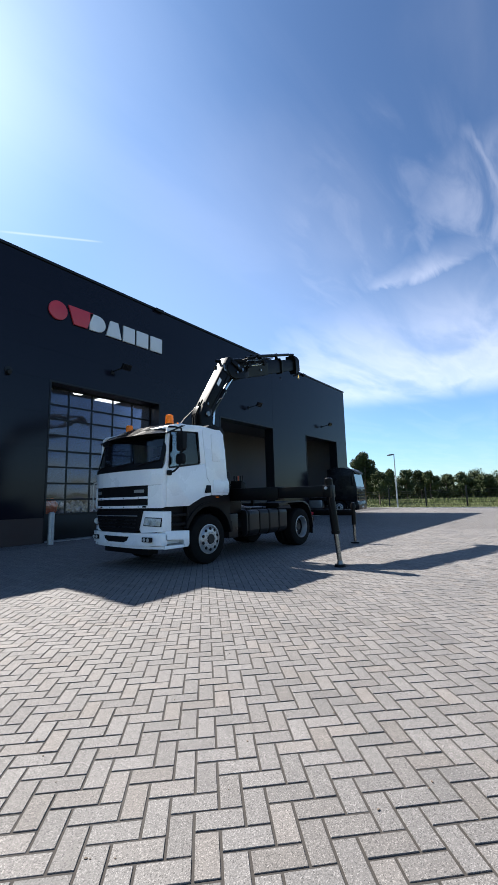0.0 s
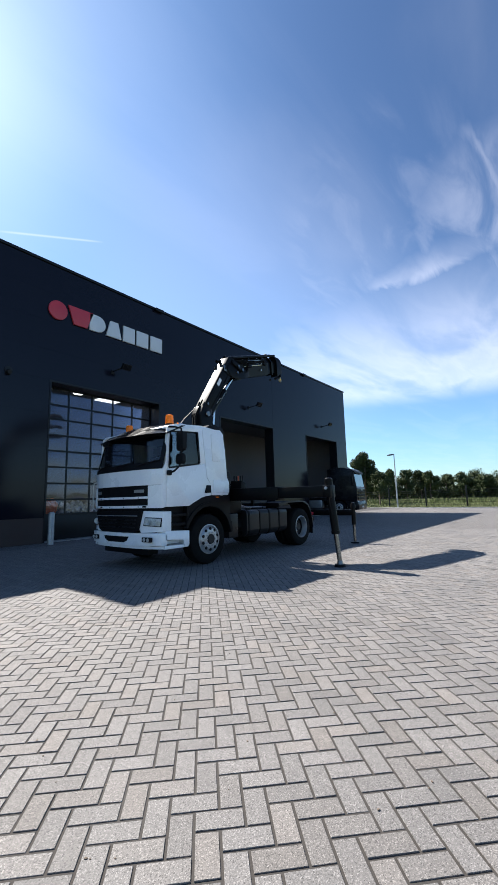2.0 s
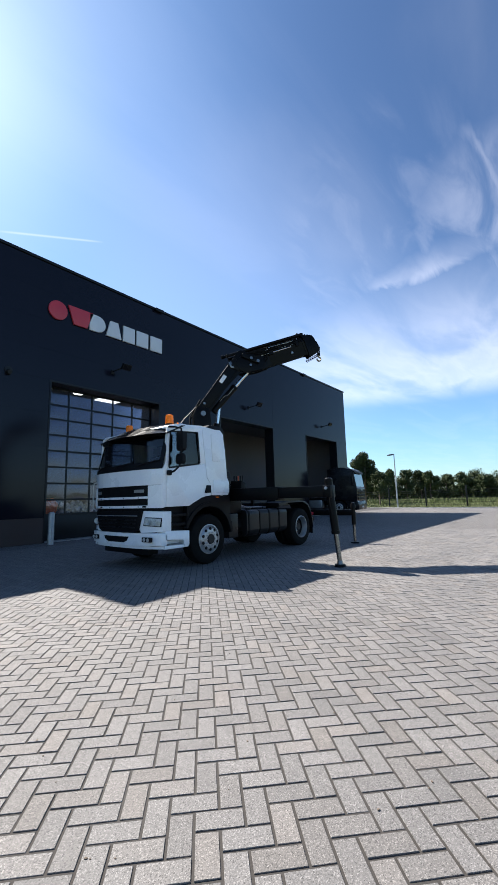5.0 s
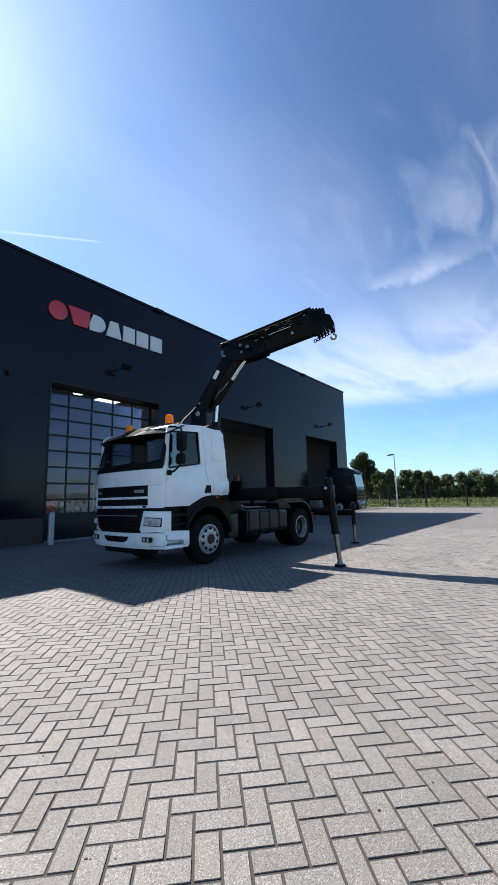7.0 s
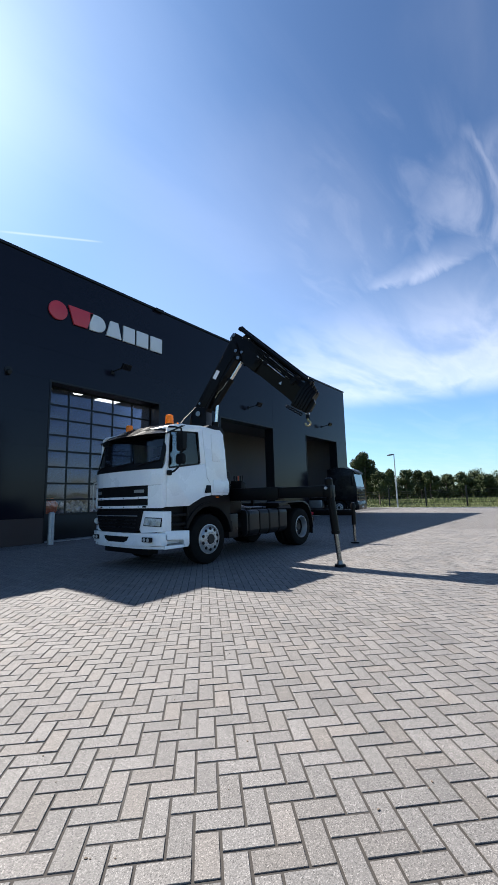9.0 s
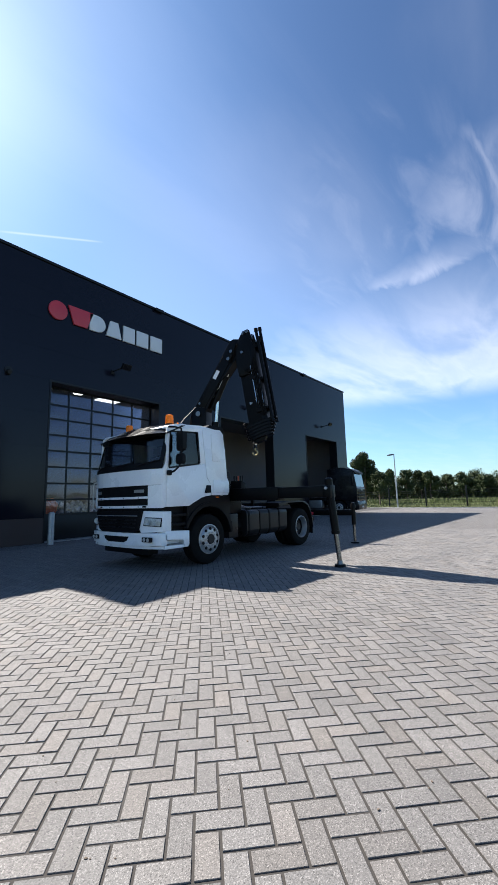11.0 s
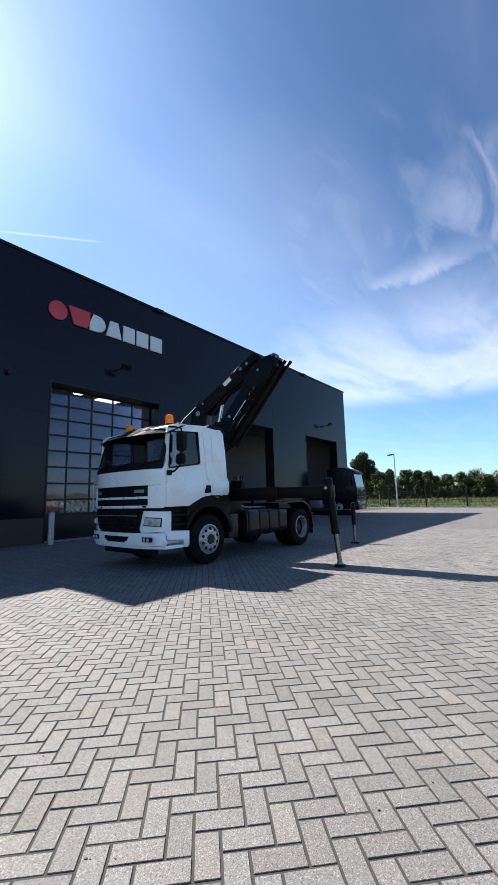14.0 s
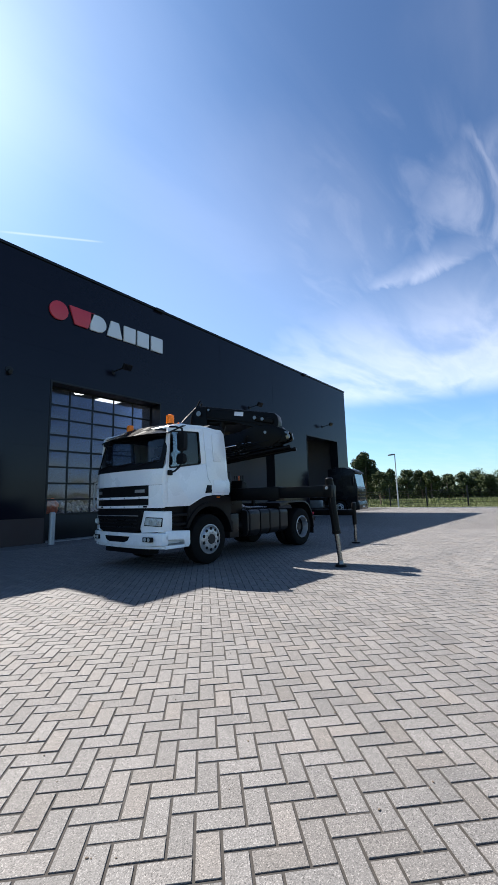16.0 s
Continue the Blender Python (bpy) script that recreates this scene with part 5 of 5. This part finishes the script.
def at_time(rows, t):
    """Smooth value between the rows (cubic through them, with limited slopes)."""
    if t <= rows[0][0]:
        return rows[0][1]
    if t >= rows[-1][0]:
        return rows[-1][1]
    k = max(i for i in range(len(rows) - 1) if rows[i][0] <= t)
    def slope(i):
        if i == 0 or i == len(rows) - 1:
            return 0.0
        a = (rows[i][1] - rows[i - 1][1]) / (rows[i][0] - rows[i - 1][0])
        b = (rows[i + 1][1] - rows[i][1]) / (rows[i + 1][0] - rows[i][0])
        return 0.0 if a * b <= 0 else 2 * a * b / (a + b)
    (t0, v0), (t1, v1) = rows[k], rows[k + 1]
    h = t1 - t0
    u = (t - t0) / h
    return v0 * (1 + 2 * u) * (1 - u) ** 2 + slope(k) * h * u * (1 - u) ** 2 + v1 * u * u * (3 - 2 * u) + slope(k + 1) * h * u * u * (u - 1)


def beam(p, q, s):
    """Pose in the slewed plane s with +x from p towards q; points are (x, z)."""
    a = math.degrees(math.atan2(q[1] - p[1], q[0] - p[0]))
    return s @ pose(p[0], 0, p[1], 0, -a, 0)


def crane_poses(t):
    s = pose(0, 0, 0, 0, 0, at_time(SLEW, t))
    t1, t2, e = radians(at_time(INNER, t)), radians(at_time(OUTER, t)), at_time(REACH, t)
    def on(o, a, x, z):
        return (o[0] + x * math.cos(a) - z * math.sin(a), o[1] + x * math.sin(a) + z * math.cos(a))
    A = (RA, ZA)
    Bp = on(A, t1, HX, HZ)
    out = {"column": s, "inner_boom": s @ pose(A[0], 0, A[1], 0, -math.degrees(t1), 0)}
    o = s @ pose(Bp[0], 0, Bp[1], 0, -math.degrees(t2), 0)
    out["outer_boom"] = o
    for k in range(6):
        out["stage_%s" % "abcdef"[k]] = o @ pose(e * (0.5 if k == 0 else 1.0), 0, 0)
    tip = on(Bp, t2, 2.27 + e, -0.14)
    out["hook"] = s @ pose(tip[0], 0, tip[1] - 0.03)
    root, eye = (0.24, 2.35), on(A, t1, 0.62, -0.17)
    out["lift_barrel"], out["lift_rod"] = beam(root, eye, s), beam(eye, (2 * eye[0] - root[0], 2 * eye[1] - root[1]), s)
    rel = math.degrees(t2 - t1)
    link = on(Bp, t2, at_time([r[:2] for r in LINK], rel), at_time([(r[0], r[2]) for r in LINK], rel))
    knee = on(A, t1, 1.98, -0.03)
    d = math.hypot(link[0] - knee[0], link[1] - knee[1])
    eye = (knee[0] + (link[0] - knee[0]) * 0.4 / d, knee[1] + (link[1] - knee[1]) * 0.4 / d)
    out["knuckle_link"] = beam(knee, eye, s)
    root = on(A, t1, 0.25, -0.2)
    out["knuckle_barrel"], out["knuckle_rod"] = beam(root, eye, s), beam(eye, (2 * eye[0] - root[0], 2 * eye[1] - root[1]), s)
    return out


def motions():
    times = [k * 0.25 for k in range(65)]
    poses = [(t, crane_poses(t)) for t in times]
    for name, ob in MOVING.items():
        walk(ob, [(t, p[name]) for t, p in poses])

# ---- the dark truck by the far door ----


def dark_truck(loc, rz):
    e = thing("parked_truck", loc, "black truck with a sleeper cab parked nose out", "truck", rz=rz)
    P = lambda n, b, m, lab="", par=e: part(n, b, m, par, lab, raw=True)
    # local: nose towards -x, width along y
    W = 1.24
    for x in (1.4, 5.2):
        for y, s in ((-W + 0.15, -1), (W - 0.15, 1)):
            wheel(e, x, y, s, rear=x > 3, raw=True)
    cab = P("cab", prism(B(), ((0.06, 0.95), (0.0, 1.9), (0.08, 2.0), (0.25, 3.15), (0.45, 3.36), (2.2, 3.38), (2.26, 1.0)), -W, W, "y", 0.05), M_BLACKC, "black sleeper cab")
    P("windscreen", prism(B(), ((0.07, 2.02), (0.235, 3.08), (0.22, 3.09), (0.055, 2.02)), -W + 0.12, W - 0.12, "y"), M_SCREEN, "windscreen mirroring the sky", cab)
    P("visor", prism(B(), ((0.2, 3.05), (0.08, 3.0), (0.1, 3.1), (0.4, 3.3)), -W + 0.02, W - 0.02, "y", 0.01), M_BLACKP, "", cab)
    P("roof_fairing", prism(B(), ((0.6, 3.36), (0.9, 3.46), (1.9, 3.5), (2.15, 3.36)), -W + 0.12, W - 0.12, "y", 0.05), M_BLACKC, "", cab)
    for s in (-1, 1):
        P("side_window", bx(B(), 0.5, 1.25, s * (W + 0.003) - 0.003, s * (W + 0.003) + 0.003, 2.08, 2.85, 0.002, 1), M_BLACKC, "", cab)
        P("mirror", bx(B(), 0.2, 0.36, s * (W + 0.22) - 0.1, s * (W + 0.22) + 0.1, 2.1, 2.75, 0.03), M_BLACKP, "", cab)
        P("mirror_arm", tube(B(), ((0.42, s * W, 2.8), (0.3, s * (W + 0.2), 2.8), (0.3, s * (W + 0.2), 2.5)), 0.02, 6), M_BLACKP, "", cab)
        pts = [(0.2, 0.95), (0.2, 0.45), (0.75, 0.45)] + arc(1.4, 0.53, 0.62, 170, 10, 12) + [(2.12, 0.6), (2.12, 1.02)]
        P("wheel_arch", prism(B(), pts, s * W - 0.15 if s > 0 else -W, s * W if s > 0 else -W + 0.15, "y"), M_BLACKP, "", cab)
        P("headlight", bx(B(), 0.0, 0.1, s * (W - 0.32) - 0.22, s * (W - 0.32) + 0.22, 0.72, 0.98, 0.03), M_LAMP, "clear headlamp", cab)
        P("fuel_tank", bx(B(), 2.7, 4.2, s * (W - 0.32) - 0.3, s * (W - 0.32) + 0.3, 0.5, 1.1, 0.08), M_ALU, "grey fuel tank")
    for z in (1.15, 1.4, 1.65):
        P("grille_bar", bx(B(), -0.02, 0.08, -W + 0.25, W - 0.25, z - 0.08, z + 0.08, 0.02), M_CHASSIS, "", cab)
    P("badge", bx(B(), -0.035, -0.02, -0.3, 0.3, 1.74, 1.82), M_ALU, "bright badge bar", cab)
    P("bumper", prism(B(), ((-0.05, 0.35), (0.3, 0.32), (0.3, 0.95), (0.0, 0.95), (-0.06, 0.7)), -W, W, "y", 0.03), M_BLACKC, "black bumper")
    P("number_plate", bx(B(), -0.065, -0.058, -0.26, 0.26, 0.5, 0.61), M_LABEL)
    P("chassis", bx(B(), 0.6, 6.6, -0.45, 0.45, 0.7, 1.0, 0.02), M_CHASSIS)
    P("rear_body", bx(B(), 2.35, 6.6, -W + 0.05, W - 0.05, 1.0, 1.25, 0.02), M_CHASSIS)
    P("exhaust_stack", tube(B(), ((2.3, -W + 0.12, 1.0), (2.3, -W + 0.12, 3.2), (2.33, -W + 0.12, 3.35), (2.46, -W + 0.12, 3.5)), 0.07, 10), M_CHROME, "bright exhaust stack")
    return e


dark_truck((28.6, 12.0, 0), 99)

# ---- yard edge, fence, lamp ----
EX = 41.6
kerb = solo("kerb", sheet(B(), EX, EX + 0.12, -22, 22, -0.02), M_CONC, "pale concrete kerb along the grass", "kerb", "structure")
first = part("kerb_stone", bx(B(), EX, EX + 0.12, -21.996, -21.004, -0.1, 0.06, 0.012, 1), M_CONC, kerb, raw=True)
for k in range(1, 44):
    o = new("kerb_stone", first.data)
    o.parent = kerb
    o.location = (0, k * 1.0, 0)


def street_lamp(x, y):
    e = thing("street_lamp", (x, y, -0.06), "grey street lamp post with a short arm", "street lamp")
    part("post", cyl(B(), (x, y, -0.06), (x, y, 5.6), 0.075, 0.045, 14), M_GALV, e)
    part("door", bx(B(), x - 0.1, x - 0.08, y - 0.05, y + 0.05, 0.5, 0.9), M_GALV, e)
    b = prism(B(), ((y + 0.05, 5.56), (y - 0.05, 5.66), (y + 0.25, 5.7), (y + 0.72, 5.62), (y + 0.7, 5.52), (y + 0.3, 5.52)), x - 0.12, x + 0.12, "x", 0.03)
    part("lamp_head", b, M_ALU, e)


street_lamp(42.2, 13.85)


def fence():
    x = 46.0
    e = thing("wire_fence", (x, 12, -0.06), "dark wire fence with wooden posts along the field", "fence")
    for k in range(11):
        y = -4 + k * 4.0
        part("post", cyl(B(), (x, y, -0.06), (x, y, 2.15), 0.08, 0.075, 8), M_TRIM, e, "dark wooden fence post")
    for z in (0.2, 0.45, 0.7, 0.95, 1.2, 1.45, 1.7):
        part("wire", cyl(B(), (x, -5, z), (x, 36, z), 0.014, seg=5), M_TRIM, e)


fence()


def grass_tufts():
    rng = np.random.default_rng(4)
    v, f = [], []
    for k in range(26000):
        x = EX + 0.2 + 40 * rng.random() ** 1.6
        y = rng.uniform(-2, 12 + (x - EX) * 0.55 + 8)
        h = rng.uniform(0.03, 0.11) * (1.0 + 6.0 * (x > 66))
        a = rng.uniform(0, math.pi)
        w = rng.uniform(0.03, 0.12)
        dx, dy = w * math.cos(a), w * math.sin(a)
        lx, ly = rng.normal(0, 0.1, 2)
        i = len(v)
        v += [(x - dx, y - dy, -0.07), (x + dx, y + dy, -0.07), (x + lx, y + ly, h)]
        f.append((i, i + 1, i + 2))
    me = bpy.data.meshes.new("grass_tufts")
    me.from_pydata(v, [], f)
    me.materials.append(M_BLADE)
    tagged(new("grass_tufts", me), "rough green grass of the field", "grass", "", "stuff")


grass_tufts()

# ---- trees ----


def tree(x, y, h, r, seed, trunk=0.28, dark=True, leaves=1500, group="trees behind the field"):
    rng = np.random.default_rng(seed)
    e = thing("tree", (x, y, -0.06), "leafy green deciduous tree beyond the field", "tree", group)
    z0 = h * trunk
    b = B()
    tube(b, [(x, y, -0.06), (x + rng.normal(0, 0.06), y + rng.normal(0, 0.06), z0), (x + rng.normal(0, 0.2), y + rng.normal(0, 0.2), h * 0.75)], 0.05 * r + 0.06, 8)
    for v in b.verts:
        k = 1 - 0.75 * max(0, v.co.z) / h
        v.co.x, v.co.y = x + (v.co.x - x) * k, y + (v.co.y - y) * k
    lobes = []
    n = 16 + int(r * 2)
    for k in range(n):
        a = rng.uniform(0, 2 * math.pi)
        zz = z0 + (h - z0) * (0.12 + 0.8 * rng.random())
        q = math.sin(math.pi * min(1, max(0.12, (zz - z0) / (h - z0) * 0.8 + 0.15))) * r
        rr = q * rng.uniform(0.35, 0.8)
        lobes.append((x + rr * math.cos(a), y + rr * math.sin(a), zz, r * rng.uniform(0.28, 0.42)))
    lobes.append((x, y, h - 0.3 * r, 0.34 * r))
    for c in lobes[:7]:
        tube(b, [(x, y, z0 * 0.9), ((x + c[0]) / 2, (y + c[1]) / 2, (z0 + c[2]) / 2 + 0.1), c[:3]], 0.03, 5)
    part("trunk", b, M_BARK, e, "brown trunk with limbs")
    c = np.array(lobes)
    pick = rng.integers(0, len(c), leaves)
    d = rng.normal(size=(leaves, 3))
    d /= np.linalg.norm(d, axis=1, keepdims=True)
    rad = c[pick, 3:4] * rng.uniform(0.55, 1.12, (leaves, 1))
    p = c[pick, :3] + d * rad
    nrm = d + rng.normal(0, 0.6, (leaves, 3))
    nrm /= np.linalg.norm(nrm, axis=1, keepdims=True)
    t = np.cross(nrm, rng.normal(size=(leaves, 3)))
    t /= np.linalg.norm(t, axis=1, keepdims=True)
    s = np.cross(nrm, t)
    sz = rng.uniform(0.07, 0.19, (leaves, 1)) * (0.75 + 0.12 * r)
    quad = np.stack([p + t * sz, p + s * sz * 0.7, p - t * sz, p - s * sz * 0.7], 1).reshape(-1, 3)
    me = bpy.data.meshes.new("crown")
    o = np.array((x, y, -0.06))
    me.from_pydata((quad - o).tolist(), [], np.arange(leaves * 4).reshape(-1, 4).tolist())
    me.materials.append(M_LEAF if dark else M_LEAF2)
    cr = new("crown", me)
    cr.parent = e
    return e


k = 0
for y in np.arange(0.5, 56, 2.5):
    k += 1
    rng = np.random.default_rng(100 + k)
    tree(84 + rng.uniform(-1.5, 1.5), y + rng.uniform(-0.6, 0.6), (3.6 + 0.1 * y) * rng.uniform(0.9, 1.1), rng.uniform(1.6, 2.15), 200 + k, trunk=0.1, dark=k % 3 != 0, leaves=6500, group="trees along the field")
for y in np.arange(4, 74, 3.2):
    k += 1
    rng = np.random.default_rng(100 + k)
    tree(125 + rng.uniform(-5, 5), y + rng.uniform(-1.5, 1.5), rng.uniform(5.6, 7.4), rng.uniform(3.0, 4.0), 200 + k, trunk=0.14, leaves=3000, group="far trees")
tree(61.5, 25.2, 8.3, 2.5, 77, trunk=0.1, leaves=16000)
tree(58, 21.6, 4.9, 1.8, 79, trunk=0.2, leaves=2600)


def hedge():
    """Low shrubs closing the view under the trees."""
    rng = np.random.default_rng(9)
    n = 26000
    y = rng.uniform(-6, 84, n)
    x = 119 + rng.normal(0, 1.3, n)
    top = 2.9 + 0.6 * np.sin(y * 0.9) + 0.5 * np.sin(y * 2.3 + 1)
    z = top * rng.random(n) ** 0.7
    p = np.stack([x, y, z], 1)
    a = rng.normal(size=(n, 3)); a /= np.linalg.norm(a, axis=1, keepdims=True)
    b2 = np.cross(a, rng.normal(size=(n, 3))); b2 /= np.linalg.norm(b2, axis=1, keepdims=True)
    s = rng.uniform(0.18, 0.4, (n, 1))
    quad = np.stack([p + a * s, p + b2 * s * 0.7, p - a * s, p - b2 * s * 0.7], 1).reshape(-1, 3)
    me = bpy.data.meshes.new("hedge")
    me.from_pydata(quad.tolist(), [], np.arange(n * 4).reshape(-1, 4).tolist())
    me.materials.append(M_LEAF)
    tagged(new("hedge", me), "dark green shrubs under the tree line", "hedge", "", "stuff")


hedge()

# ---- pavers ----
MOD = 0.1065
LU, LV, LO = Vector((0.70711, -0.70711, 0)), Vector((0.70711, 0.70711, 0)), Vector((0.9412, 1.6219, 0))


def pavers():
    rng = np.random.default_rng(11)
    n = 420
    I, J = np.meshgrid(np.arange(-n, n), np.arange(-n, n), indexing="ij")
    I, J = I.ravel(), J.ravel()
    s = (I + J) % 4
    parts = []
    for code, w, h in ((0, 2, 1), (2, 1, 2)):
        k = s == code
        parts.append(np.stack([I[k] + w / 2, J[k] + h / 2, np.full(k.sum(), w), np.full(k.sum(), h)], 1))
    q = np.concatenate(parts).astype(float)
    cx = LO.x + MOD * (q[:, 0] * LU.x + q[:, 1] * LV.x)
    cy = LO.y + MOD * (q[:, 0] * LU.y + q[:, 1] * LV.y)
    k = (cx > YARD[0] + 0.1) & (cx < YARD[1] - 0.1) & (cy > YARD[2] + 0.1) & (cy < YARD[3] - 0.15)
    q, cx, cy = q[k], cx[k], cy[k]
    d = np.hypot(cx - 1.75, cy - 1.75)
    order = np.argsort(d)
    single, rest = order[:296], order[296:]
    near = rest[(cx[rest] < 17) & (cx[rest] > -1.5) & (cy[rest] > -1.5) & (cy[rest] < 13)]
    far = np.setdiff1d(rest, near)
    u, v = np.array(LU), np.array(LV)
    def corners(idx, gap, z):
        hw = (q[idx, 2] * MOD / 2 - gap)[:, None]
        hh = (q[idx, 3] * MOD / 2 - gap)[:, None]
        c = np.stack([cx[idx], cy[idx], np.zeros(len(idx))], 1)
        out = np.stack([c + a * hw * u + b * hh * v for a, b in ((-1, -1), (1, -1), (1, 1), (-1, 1))], 1)
        out[:, :, 2] = z
        return out
    def chamfered(idx):
        m = len(idx)
        zt = np.clip(rng.normal(0, 0.0010, (m, 1)) + rng.normal(0, 0.0006, (m, 4)), -0.002, 0.002)
        top = corners(idx, 0.0076, zt)
        mid = corners(idx, 0.0064, zt - 0.0014)
        low = corners(idx, 0.0062, np.full((m, 4), -0.03))
        vs = np.stack([top, mid, low], 1).reshape(-1, 3)
        base = (np.arange(m) * 12)[:, None]
        f = [base + np.array([[0, 1, 2, 3]])]
        for lv in (0, 4):
            for a in range(4):
                b = (a + 1) % 4
                f.append(base + np.array([[lv + 4 + a, lv + 4 + b, lv + b, lv + a]]))
        return vs, np.concatenate(f)
    vs, f = chamfered(near)
    me = bpy.data.meshes.new("paver_field")
    me.from_pydata(vs.tolist(), [], f.tolist())
    me.materials.append(M_PAVER)
    ob = new("paver_field", me); ob.parent = pavement
    tagged(ob, "herringbone of grey concrete pavers", kind="stuff")
    top = corners(far, 0.0080, np.zeros((len(far), 4)))
    me = bpy.data.meshes.new("paver_field")
    me.from_pydata(top.reshape(-1, 3).tolist(), [], np.arange(len(far) * 4).reshape(-1, 4).tolist())
    me.materials.append(M_PAVER)
    ob = new("paver_field", me); ob.parent = pavement
    tagged(ob, "herringbone of grey concrete pavers", kind="stuff")
    # the nearest ones as pieces of their own, on two shared meshes
    shapes = {}
    for w, h in ((2, 1), (1, 2)):
        hw, hh = w * MOD / 2, h * MOD / 2
        lay = []
        for g, z in ((0.0076, 0.0), (0.0064, -0.0014), (0.0062, -0.03)):
            lay += [tuple(a * (hw - g) * u + b * (hh - g) * v + np.array((0, 0, z))) for a, b in ((-1, -1), (1, -1), (1, 1), (-1, 1))]
        fs = [(0, 1, 2, 3)] + [(l + 4 + a, l + 4 + (a + 1) % 4, l + (a + 1) % 4, l + a) for l in (0, 4) for a in range(4)]
        me = bpy.data.meshes.new("paver")
        me.from_pydata(lay, [], fs)
        me.materials.append(M_PAVER1)
        shapes[(w, h)] = me
    for i in single:
        ob = new("paver", shapes[(int(q[i, 2]), int(q[i, 3]))])
        ob.parent = pavement
        ob.location = (cx[i], cy[i], float(np.clip(rng.normal(0, 0.0009), -0.0015, 0.0015)))
        ob.rotation_euler = (rng.normal(0, 0.004), rng.normal(0, 0.004), rng.normal(0, 0.003))


pavers()


def debris():
    """Grit and small leaf bits lying on the paving."""
    rng = np.random.default_rng(21)
    b = B()
    for k in range(150):
        x, y = 0.9 + 9 * rng.random() ** 1.5, 0.6 + 5 * rng.random()
        r = rng.uniform(0.002, 0.007)
        bmesh.ops.create_icosphere(b, subdivisions=1, radius=r, matrix=pose(x, y, r * 0.4, 0, 0, rng.uniform(0, 180)) @ Matrix.Diagonal((1.3, 0.8, 0.6, 1)))
    tagged(solo("grit", b, M_BARK, "dark grit and leaf bits on the paving", "grit"), kind="stuff")


debris()
motions()
